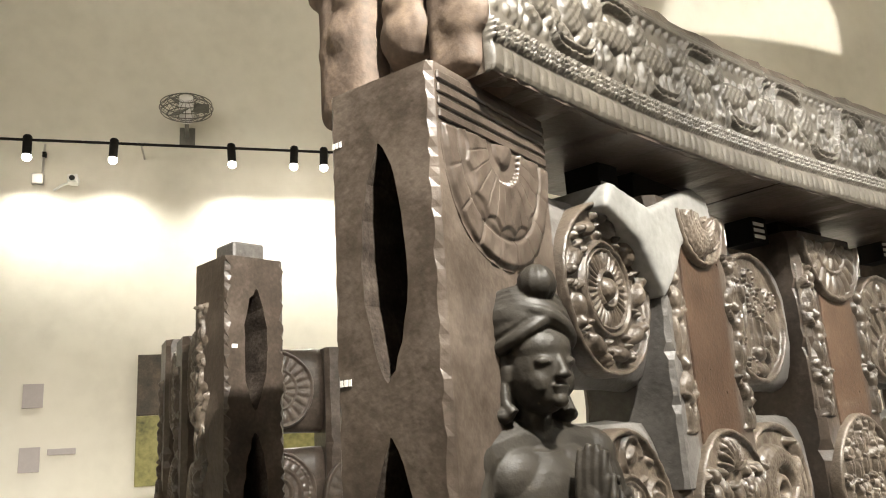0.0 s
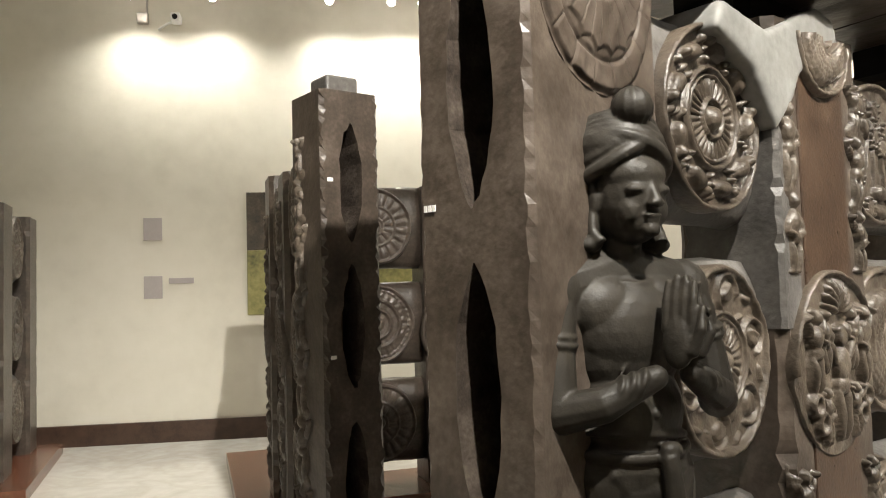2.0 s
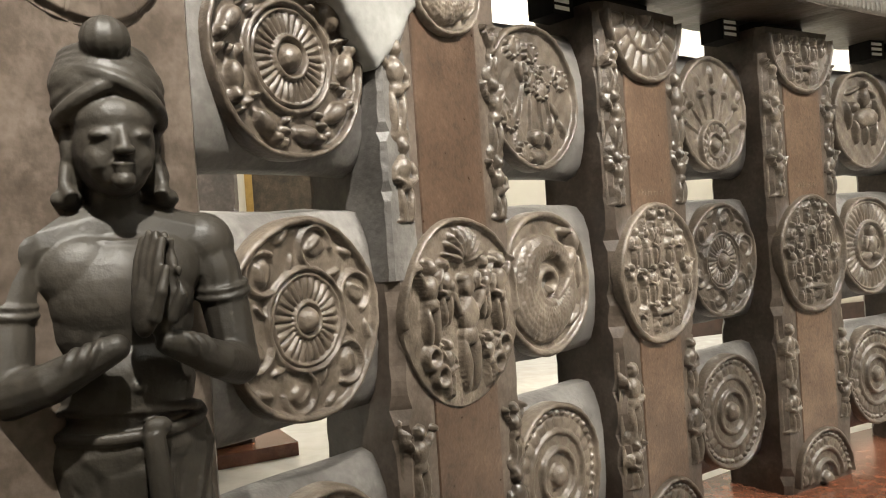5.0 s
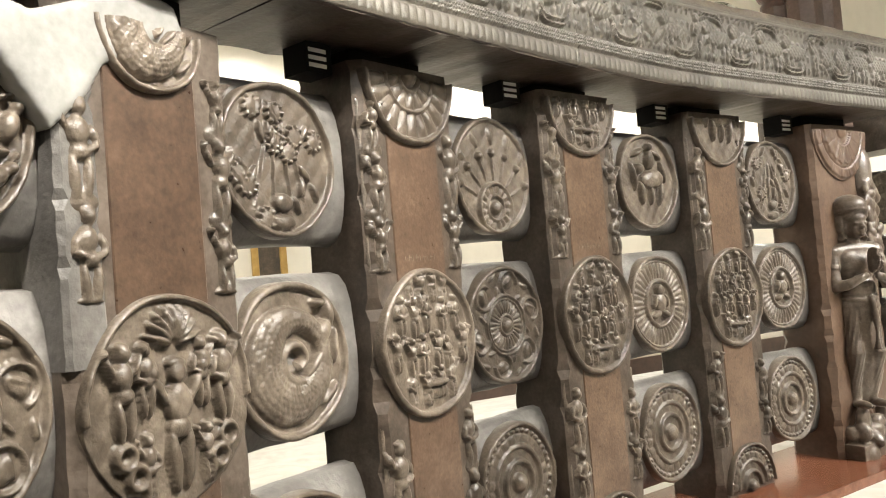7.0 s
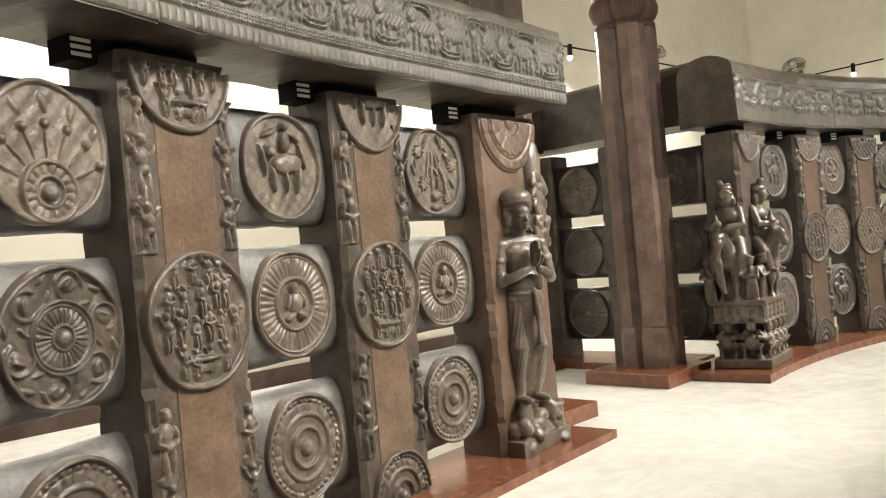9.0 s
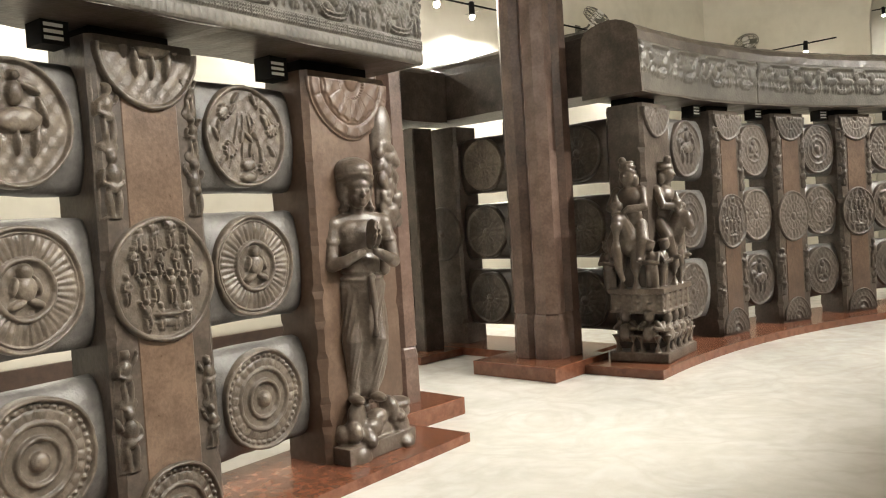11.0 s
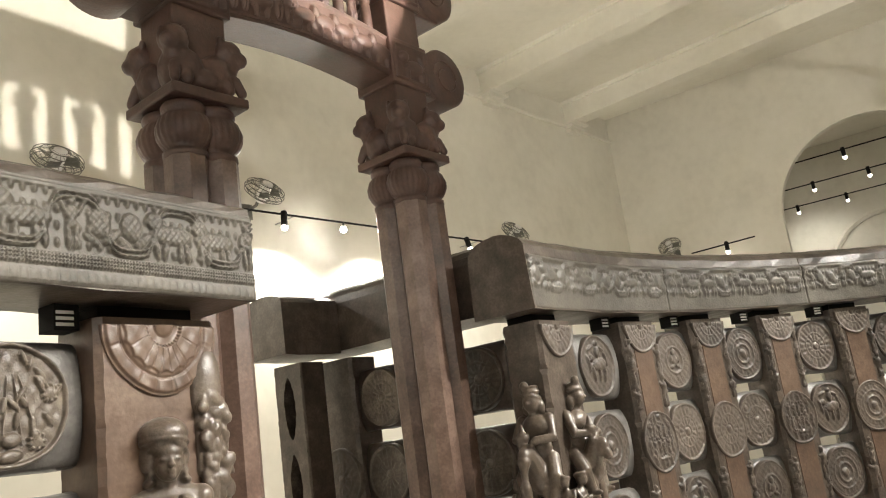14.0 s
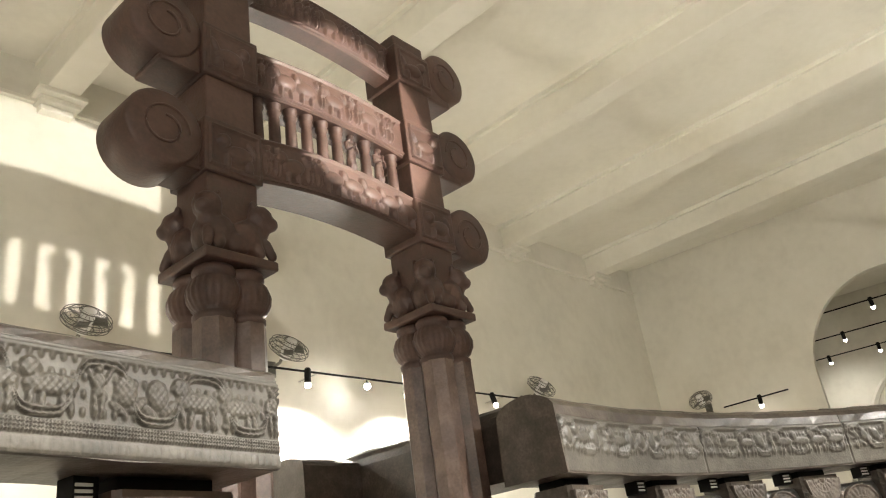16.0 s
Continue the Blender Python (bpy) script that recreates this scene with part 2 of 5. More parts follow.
def vine_lotus(X, Z, R, A, rng):
    H = rings(R, [(0.96, 0.045, 0.02), (0.5, 0.03, 0.014), (0.44, 0.02, 0.01), (0.17, 0.025, 0.014)])
    H = np.maximum(H, petals(R, A, 0.19, 0.42, 26, 0.01))
    H = np.maximum(H, 0.03 * np.sqrt(np.clip(1 - (R / 0.13) ** 2, 0, 1)))
    items = []
    for k in range(6):
        a = 2 * math.pi * k / 6 + 0.3
        x, z = 0.71 * math.cos(a), 0.71 * math.sin(a)
        d = np.hypot(X - x, Z - z)
        turn = np.arctan2(Z - z, X - x) - a
        H = np.maximum(H, np.where(np.cos(turn - 0.7) > -0.55, 0.014 * np.clip(1 - ((d - 0.205) / 0.028) ** 2, 0, 1) ** 0.5, 0))
        items += [(x, z, 0.085, 0.13, 0.014, a + 0.5), (x + 0.05 * math.cos(a + 0.9), z + 0.05 * math.sin(a + 0.9), 0.035, 0.12, 0.019, a + 0.9)]
        b = a + math.pi / 6
        items += [(0.86 * math.cos(b), 0.86 * math.sin(b), 0.04, 0.1, 0.013, b + 0.4), (0.6 * math.cos(b), 0.6 * math.sin(b), 0.03, 0.09, 0.012, b + 1.0)]
    return np.maximum(H, blobs(X, Z, items) * (R < 0.93))


def beast_ring(X, Z, R, A, rng):
    H = rings(R, [(0.97, 0.04, 0.02), (0.53, 0.035, 0.016), (0.46, 0.02, 0.012), (0.2, 0.03, 0.016)])
    H = np.maximum(H, petals(R, A, 0.22, 0.45, 30, 0.01))
    H = np.maximum(H, 0.032 * np.sqrt(np.clip(1 - (R / 0.14) ** 2, 0, 1)))
    items = []
    for k in range(9):
        a = 2 * math.pi * k / 9
        r = 0.75
        items.append((r * math.cos(a), r * math.sin(a), 0.15, 0.09, 0.03, a + 1.3))
        items.append((0.83 * math.cos(a + 0.2), 0.83 * math.sin(a + 0.2), 0.06, 0.07, 0.033, a))
        for q in range(3):
            items.append(((0.62 + 0.11 * q) * math.cos(a + 0.36), (0.62 + 0.11 * q) * math.sin(a + 0.36), 0.055, 0.03, 0.022, a + rng.uniform(0, 3)))
    return np.maximum(H, blobs(X, Z, items))


def flower_bush(X, Z, R, A, rng):
    H = rings(R, [(0.96, 0.045, 0.018)])
    items = []
    for k in range(26):
        a, r = rng.uniform(0, 6.28), 0.82 * math.sqrt(rng.random())
        x, z = r * math.cos(a), r * math.sin(a)
        if rng.random() < 0.4:
            items.append((x, z, 0.13, 0.13, 0.015, 0))
            items += [(x + 0.13 * math.cos(t), z + 0.13 * math.sin(t), 0.035, 0.035, 0.019, 0) for t in np.linspace(0, 5.6, 9)]
        else:
            items.append((x, z, 0.05, 0.14, 0.018, rng.uniform(-0.9, 0.9)))
    items += [(0, -0.55, 0.17, 0.12, 0.026, 0), (0, -0.8, 0.2, 0.1, 0.024, 0)]
    for x in (-0.3, -0.1, 0.12, 0.3):
        items.append((x, -0.1, 0.02, 0.6, 0.013, x * 0.9))
    return np.maximum(H, blobs(X, Z, items) * (R < 0.92))


def fan_lotus(X, Z, R, A, rng):
    H = rings(R, [(0.96, 0.045, 0.012)])
    rr = np.hypot(X, Z + 0.55)
    aa = np.arctan2(Z + 0.55, X)
    H = np.maximum(H, rings(rr, [(0.42, 0.04, 0.018), (0.22, 0.03, 0.014)]))
    H = np.maximum(H, petals(rr, aa, 0.24, 0.4, 16, 0.012))
    H = np.maximum(H, 0.03 * np.sqrt(np.clip(1 - (rr / 0.13) ** 2, 0, 1)))
    items = []
    for k in range(7):
        a = math.pi * (0.14 + 0.72 * k / 6)
        x, z = 0.95 * math.cos(a), -0.55 + 0.95 * math.sin(a)
        items.append(((x * 0.72), -0.55 + (z + 0.55) * 0.72, 0.22, 0.02, 0.012, a))
        items.append((x, z, 0.07, 0.07, 0.022, 0))
        items.append((x * 1.25, -0.55 + (z + 0.55) * 1.3, 0.15, 0.06, 0.012, a + 0.25))
    return np.maximum(H, blobs(X, Z, items) * (R < 0.92))


def coil_beast(X, Z, R, A, rng):
    """A scaly beast coiled round the middle of the roundel."""
    H = rings(R, [(0.95, 0.055, 0.024)])
    fat = 0.5 + 0.5 * np.cos(A + 2.5)
    mid, wid = 0.5, 0.13 + 0.22 * fat
    body = 0.04 * np.sqrt(np.clip(1 - ((R - mid) / wid) ** 2, 0, 1))
    scale = 0.003 * np.abs(np.sin(R * 40) * np.sin(A * 22 + np.floor(R * 40 / math.pi) * 1.57))
    H = np.maximum(H, np.where(body > 0.008, body + scale, 0))
    swirl = 0.1 + 0.2 * np.mod(A + 1.2, 2 * math.pi) / (2 * math.pi)
    H = np.maximum(H, 0.036 * np.sqrt(np.clip(1 - ((R - swirl) / 0.075) ** 2, 0, 1)))
    items = [(0.5, 0.3, 0.2, 0.12, 0.05, 0.9), (0.62, 0.55, 0.08, 0.2, 0.045, 0.2), (0.75, 0.1, 0.05, 0.25, 0.03, -0.1),
             (0.45, 0.68, 0.09, 0.06, 0.05, 0), (0.35, -0.05, 0.06, 0.3, 0.04, -0.8), (0.6, -0.5, 0.2, 0.06, 0.03, 0.7)]
    H = np.maximum(H, blobs(X, Z, items))
    hole = np.clip(1 - (R / 0.14) ** 2, 0, 1)
    return H - 0.012 * hole


def child_lotus(X, Z, R, A, rng):
    H = rings(R, [(0.96, 0.045, 0.018), (0.88, 0.02, 0.01)])
    H = np.maximum(H, petals(R, A, 0.5, 0.86, 40, 0.011))
    H = np.maximum(H, rings(R, [(0.47, 0.05, 0.02)]))
    items = [(0, 0.28, 0.12, 0.13, 0.035, 0), (0, 0.02, 0.17, 0.2, 0.035, 0), (-0.15, -0.22, 0.15, 0.07, 0.032, 0.4), (0.15, -0.22, 0.15, 0.07, 0.032, -0.4),
             (-0.19, 0.05, 0.05, 0.16, 0.03, -0.3), (0.19, 0.05, 0.05, 0.16, 0.03, 0.3)]
    return np.maximum(H, blobs(X, Z, items))


def ring_lotus(X, Z, R, A, rng):
    H = rings(R, [(0.96, 0.05, 0.02), (0.6, 0.05, 0.014), (0.36, 0.05, 0.018)])
    H = np.maximum(H, beads(R, A, 0.86, 40, 0.045, 0.012))
    H = np.maximum(H, petals(R, A, 0.62, 0.8, 24, 0.008))
    H = np.maximum(H, 0.034 * np.sqrt(np.clip(1 - (R / 0.17) ** 2, 0, 1)))
    return H


def animal_roundel(X, Z, R, A, rng):
    H = rings(R, [(0.96, 0.045, 0.02)])
    items = [(0.1, 0.05, 0.38, 0.2, 0.04, 0.1), (-0.35, 0.25, 0.14, 0.12, 0.045, 0.3), (-0.28, -0.25, 0.06, 0.25, 0.035, 0.1), (0.35, -0.25, 0.06, 0.28, 0.035, -0.15),
             (0.05, -0.28, 0.05, 0.22, 0.03, 0), (0.5, 0.2, 0.05, 0.25, 0.03, 0.3), (-0.5, 0.1, 0.05, 0.3, 0.03, 0.2), (0.05, 0.45, 0.13, 0.2, 0.04, 0),
             (0.05, 0.72, 0.09, 0.09, 0.04, 0), (0.3, 0.55, 0.2, 0.06, 0.03, -0.4), (-0.3, 0.6, 0.2, 0.06, 0.03, 0.4)]
    return np.maximum(H, blobs(X, Z, items) * (R < 0.93))


def story(X, Z, R, A, rng):
    """A crowded scene of small figures inside a beaded rim."""
    H = rings(R, [(0.96, 0.05, 0.024)])
    items = []
    for row, z in enumerate((-0.82, -0.36, 0.1, 0.5)):
        n = (4, 6, 5, 4)[row]
        for k in range(n):
            x = (k - (n - 1) / 2) * 0.27 + rng.uniform(-0.05, 0.05)
            items += carved_man(x, z + rng.uniform(-0.05, 0.05), rng.uniform(0.42, 0.56), rng, rng.uniform(0.022, 0.036))
    items += [(0.05, -0.55, 0.28, 0.05, 0.04, 0), (0.05, -0.68, 0.25, 0.08, 0.02, 0)]
    return np.maximum(H, blobs(X, Z, items) * (R < 0.93))


def naga_story(X, Z, R, A, rng):
    """Tall figures with looped tails round a central figure under a hood."""
    H = np.where(Z > -0.1, rings(R, [(0.97, 0.035, 0.02)]), 0)
    items = carved_man(0.02, -0.82, 1.2, rng, 0.04)
    for sx in (-1, 1):
        items += carved_man(sx * 0.6, -0.28, 0.86, rng, 0.045) + carved_man(sx * 0.34, -0.1, 0.66, rng, 0.034)
        items += carved_man(sx * 0.36, -0.86, 0.6, rng, 0.034)
        for x0, z0 in ((0.62, -0.42), (0.5, -0.62)):
            rr = np.hypot(X - sx * x0, Z - z0)
            H = np.maximum(H, 0.03 * np.clip(1 - ((rr - 0.1) / 0.04) ** 2, 0, 1) ** 0.5)
    for k in range(9):
        a = math.pi * (0.1 + 0.8 * k / 8)
        items.append((0.02 + 0.2 * math.cos(a), 0.5 + 0.24 * math.sin(a), 0.17, 0.032, 0.032, a))
    return np.maximum(H, blobs(X, Z, items) * (R < 0.98))


def worn_lotus(X, Z, R, A, rng):
    """Low layers of broad petals round a boss, their tips notched."""
    H = 0.012 * (R < 0.97) * np.clip((0.97 - R) / 0.03, 0, 1)
    tip = 0.05 * np.abs(np.sin(A * 9))
    H = H + 0.008 * np.clip((0.72 - tip - R) / 0.03, 0, 1) - 0.007 * np.exp(-((R - 0.75) / 0.02) ** 2)
    cut = np.abs(np.sin(A * 9)) < 0.1
    H = H - 0.005 * (cut & (R > 0.74) & (R < 0.95)) - 0.004 * ((np.abs(np.sin(A * 13)) < 0.12) & (R > 0.34) & (R < 0.66))
    H = H - 0.012 * np.clip((0.32 - R) / 0.02, 0, 1)
    H = np.maximum(H, beads(R, A, 0.3, 34, 0.026, 0.016))
    return H + 0.02 * np.sqrt(np.clip(1 - (R / 0.17) ** 2, 0, 1))


ROUNDELS = dict(lotus=lotus, vine=vine_lotus, beast=beast_ring, bush=flower_bush, fan=fan_lotus, coil=coil_beast, child=child_lotus,
                ring=ring_lotus, animal=animal_roundel, story=story, naga=naga_story, worn=worn_lotus)


def roundel(name, rx, rz, pattern, mat, parent, place, rim=0.03, a0=0.0, a1=2 * math.pi, nr=40, na=128, seed=1, deep=1.0, label=""):
    """A round (or half round) carved disc; place puts it, its face looking along -y."""
    rng = random.Random(seed)
    full = a1 - a0 > 6.2
    r = np.linspace(0.0, 1.0, nr)
    a = np.linspace(a0, a1, na + 1)
    if full:
        a = a[:-1]
    R, A = np.meshgrid(r, a, indexing="ij")
    X, Z = R * np.cos(A), R * np.sin(A)
    H = ROUNDELS[pattern](X, Z, R, A, rng) * deep * (1.0 if pattern in ("story", "naga", "coil") else 1.2)
    H = H + 0.0025 * np.sin(X * 23 + seed) * np.sin(Z * 19 + seed * 2)
    Y = -(rim + H)
    wob = 1 + 0.012 * np.sin(A * 5 + seed) * R
    vs = np.stack([X * rx * wob, Y, Z * rz * wob], -1)
    edge = vs[-1].copy()
    edge[:, 1] = 0.02
    vs = np.concatenate([vs, edge[None]], 0)
    n, m = vs.shape[:2]
    idx = np.arange(n * m).reshape(n, m)
    nxt = np.roll(idx, -1, 1) if full else idx[:, 1:]
    cur = idx if full else idx[:, :-1]
    q = np.stack([cur[:-1], nxt[:-1], nxt[1:], cur[1:]], -1).reshape(-1, 4)
    me = bpy.data.meshes.new(name)
    me.from_pydata(vs.reshape(-1, 3).tolist(), [], q.tolist())
    me.update()
    ob = link(name, me, mat, parent, label, True)
    ob.matrix_basis = place
    return ob


def strip(name, w, h, func, mat, parent, place, nx, nz, base=-0.012, edge=0.02, label=""):
    """A carved rectangle, w wide and h high, its face looking along -y; func gives the height of the relief."""
    X, Z = np.meshgrid(np.linspace(-w / 2, w / 2, nx), np.linspace(0, h, nz), indexing="ij")
    Y = -(base + func(X, Z))
    Y[0], Y[-1], Y[:, 0], Y[:, -1] = edge, edge, edge, edge
    vs = np.stack([X, Y, Z], -1)
    idx = np.arange(nx * nz).reshape(nx, nz)
    q = np.stack([idx[:-1, :-1], idx[1:, :-1], idx[1:, 1:], idx[:-1, 1:]], -1).reshape(-1, 4)
    me = bpy.data.meshes.new(name)
    me.from_pydata(vs.reshape(-1, 3).tolist(), [], q.tolist())
    me.update()
    ob = link(name, me, mat, parent, label, True)
    ob.matrix_basis = place
    return ob

# ---- the hall ----
WALL_A = radians(24.0)
WU = Vector((math.cos(WALL_A), math.sin(WALL_A), 0))      # along the long wall
WN = Vector((math.sin(WALL_A), -math.cos(WALL_A), 0))     # into the hall
CORNER = Vector((16.413, 16.557, 0))
HIGH = 8.62
EAST_A = -60.0
EU = Vector((math.cos(radians(EAST_A)), math.sin(radians(EAST_A)), 0))


def on_wall(s, off=0.0, z=0.0):
    """A place on the long wall, s metres from the corner."""
    return CORNER - WU * s + WN * off + Vector((0, 0, z))


def wall_pose(s, off, z):
    p = on_wall(s, off, z)
    return pose(p.x, p.y, p.z, 0, 0, math.degrees(WALL_A))


def structure(ob):
    return tagged(ob, kind="structure")


floor = structure(part("floor", prism([(-17, -14), (30, -14), (30, 27), (-17, 27)], -0.3, 0.0), M_FLOOR))
tagged(floor, "polished cream marble floor with grey veins", "floor")


def wall_run(name, a, b, thick, z0=0.0, z1=HIGH, label="cream painted plaster wall"):
    a, b = Vector(a), Vector(b)
    d = (b - a).normalized()
    n = Vector((-d.y, d.x, 0)) * thick
    ob = part(name, prism([(a.x, a.y), (b.x, b.y), (b.x + n.x, b.y + n.y), (a.x + n.x, a.y + n.y)], z0, z1), M_WALL)
    return tagged(ob, label, "wall", kind="structure")


wall_run("wall_north", on_wall(0), on_wall(28.5), -0.5)
wall_run("wall_west", on_wall(28.5), on_wall(28.5, 12.3), -0.5)
wall_run("wall_south", on_wall(28.5, 12.3), on_wall(-3, 12.3), -0.5)

# east wall with its arched opening
ARCH0, ARCH1, SPRING = 3.5, 7.1, 5.05


def east_wall():
    bm = bmesh.new()
    outline = [(-0.5, 0), (ARCH0, 0), (ARCH0, SPRING)]
    mid, rad = (ARCH0 + ARCH1) / 2, (ARCH1 - ARCH0) / 2
    for k in range(1, 24):
        a = math.pi - math.pi * k / 24
        outline.append((mid + rad * math.cos(a), SPRING + rad * math.sin(a)))
    outline += [(ARCH1, SPRING), (ARCH1, 0), (17, 0), (17, HIGH), (-0.5, HIGH)]
    out = Vector((-EU.y, EU.x, 0))
    faces = []
    for off in (0.0, 0.16):
        vs = []
        for s, z in outline:
            p = CORNER + EU * s + out * off
            vs.append(bm.verts.new((p.x, p.y, z)))
        faces.append(vs)
    bm.faces.new(faces[0])
    bm.faces.new(faces[1][::-1])
    for i in range(len(outline)):
        j = (i + 1) % len(outline)
        bm.faces.new((faces[0][i], faces[0][j], faces[1][j], faces[1][i]))
    bm.normal_update()
    bmesh.ops.triangulate(bm, faces=bm.faces)
    return bm


tagged(part("wall_east", east_wall(), M_WALL), "cream wall with a tall round-arched opening", "wall", kind="structure")

ceiling_bm = solid_box((-17, -14, HIGH), (30, 27, HIGH + 0.3))
turn = pose(CORNER.x, CORNER.y, 0, 0, 0, math.degrees(WALL_A))
for k in range(10):
    x = -1.73 - 3.03 * k
    box(ceiling_bm, (x - 0.2, -14.5, HIGH - 0.5), (x + 0.2, 0, HIGH + 0.01), turn, 0.02)
    box(ceiling_bm, (x - 0.27, -14.5, HIGH - 0.08), (x + 0.27, 0, HIGH + 0.01), turn)
tagged(part("ceiling", ceiling_bm, M_CEIL), "cream painted ceiling crossed by deep beams", "ceiling", kind="structure")
for k in range(10):
    x = -1.73 - 3.03 * k
    bm = solid_box((x - 0.3, -0.32, HIGH - 0.57), (x + 0.3, 0.02, HIGH - 0.503), turn, 0.012)
    box(bm, (x - 0.25, -0.22, HIGH - 0.65), (x + 0.25, 0.02, HIGH - 0.57), turn, 0.012)
    box(bm, (x - 0.2, -0.13, HIGH - 0.73), (x + 0.2, 0.02, HIGH - 0.65), turn, 0.012)
    tagged(part("corbel", bm, M_CEIL), "stepped plaster corbel under a ceiling beam", "corbel", "ceiling corbels", "structure")
bm = solid_box((-28.5, -0.06, HIGH - 0.62), (0, 0.02, HIGH - 0.56), turn, 0.01)
tagged(part("trim", bm, M_CEIL), "narrow plaster string course below the ceiling", "trim", kind="structure")
bm = solid_box((-28.5, -0.04, 0.0), (0, 0.02, 0.22), turn, 0.006)
tagged(part("baseboard", bm, M_SKIRT), "dark polished skirting along the wall", "baseboard", kind="structure")

# ---- railing ----
RAIL = [(0.545, 2.24), (1.215, 3.22), (2.1, 4.155), (3.11, 4.95), (4.175, 5.63)]
PILLARS = [(0.112, 1.777, 62, 0.57), (0.775, 2.818, 55, 0.62), (1.571, 3.809, 47, 0.59), (2.5, 4.603, 38.5, 0.59), (3.571, 5.395, 33, 0.59), (4.755, 6.075, 30.5, 0.72)]
BARS = [58, 51, 42.5, 35.5, 31.5]


def lens_section(t, h, n=10):
    """A pointed oval: half thickness t, half height h, from the foot round to the top and back."""
    pts = []
    for k in range(2 * n):
        a = math.pi * k / n - math.pi / 2
        pts.append((t * math.copysign(abs(math.cos(a)) ** 0.75, math.cos(a)), h * math.copysign(abs(math.sin(a)) ** 0.9, math.sin(a))))
    return pts


def bar_mesh(length, t=0.115, h=0.31, seed=0):
    rng = random.Random(seed)
    bm = bmesh.new()
    prev = None
    n = 6
    for i in range(n + 1):
        x = -length / 2 + length * i / n
        ring = [bm.verts.new((x, y + rng.uniform(-0.004, 0.004), z + rng.uniform(-0.005, 0.005))) for y, z in lens_section(t, h)]
        if prev:
            for k in range(len(ring)):
                bm.faces.new((prev[k], prev[(k + 1) % len(ring)], ring[(k + 1) % len(ring)], ring[k]))
        else:
            bm.faces.new(ring)
        prev = ring
    bm.faces.new(prev[::-1])
    return bm


def crossbar(x, y, z, th, pattern, seed, length=0.7, mat=None, body=None, group="railing crossbars", r=0.275, words="", detail=1.0, deep=1.0, back=False):
    label = words or "grey sandstone railing crossbar with a carved lotus roundel"
    bar = thing("railing_crossbar", pose(x, y, z, 0, 0, th), label, "crossbar", group)
    core = part("body", bar_mesh(length, seed=seed), body or M_GREY, bar, smooth=True)
    nr, na = int(76 * detail), int(220 * detail)
    roundel("roundel", r, r * 1.03, pattern, mat or M_CARVED, core, pose(0, -0.095, 0), 0.03, nr=nr, na=na, seed=seed, deep=deep)
    if back:
        roundel("roundel", r, r * 1.03, "lotus", mat or M_CARVED, core, pose(0, 0.095, 0, 0, 0, 180), 0.03, nr=16, na=48, seed=seed)
    return bar


def pillar_block(w, t, h, seed=0, chip=0.008, chamfer=0.028, step=0.045):
    """A worn upright block with chipped, chamfered corners."""
    rng = random.Random(seed)
    bm = bmesh.new()
    n = max(4, int(h / step))
    prev = None
    for i in range(n + 1):
        z = h * i / n
        ring = []
        for sx, sy in ((-1, -1), (1, -1), (1, 1), (-1, 1)):
            c = chamfer + rng.uniform(0, chip) + (chip * 2 if rng.random() < 0.12 else 0)
            a = (sx * w / 2, sy * (t / 2 - c))
            b = (sx * (w / 2 - c), sy * t / 2)
            pair = (a, b) if sx * sy > 0 else (b, a)
            ring += [bm.verts.new((px + rng.uniform(-0.0005, 0.0005), py + rng.uniform(-0.0005, 0.0005), z)) for px, py in pair]
        if prev:
            for k in range(8):
                bm.faces.new((prev[k], prev[(k + 1) % 8], ring[(k + 1) % 8], ring[k]))
        else:
            bm.faces.new(ring[::-1])
        prev = ring
    bm.faces.new(prev)
    return bm


def figure_strip(w, h, seed):
    rng = random.Random(seed)
    items = []
    z = 0.0
    while z < h - 0.1:
        s = min(h - z, rng.uniform(0.2, 0.34))
        if s > 0.12:
            items += carved_man(rng.uniform(-0.008, 0.008), z, s * 0.98, rng, 0.05)
            items.append((0, z, w * 0.42, 0.04, 0.03, 0))
        z += s + 0.01
    return lambda X, Z: blobs(X, Z, items)


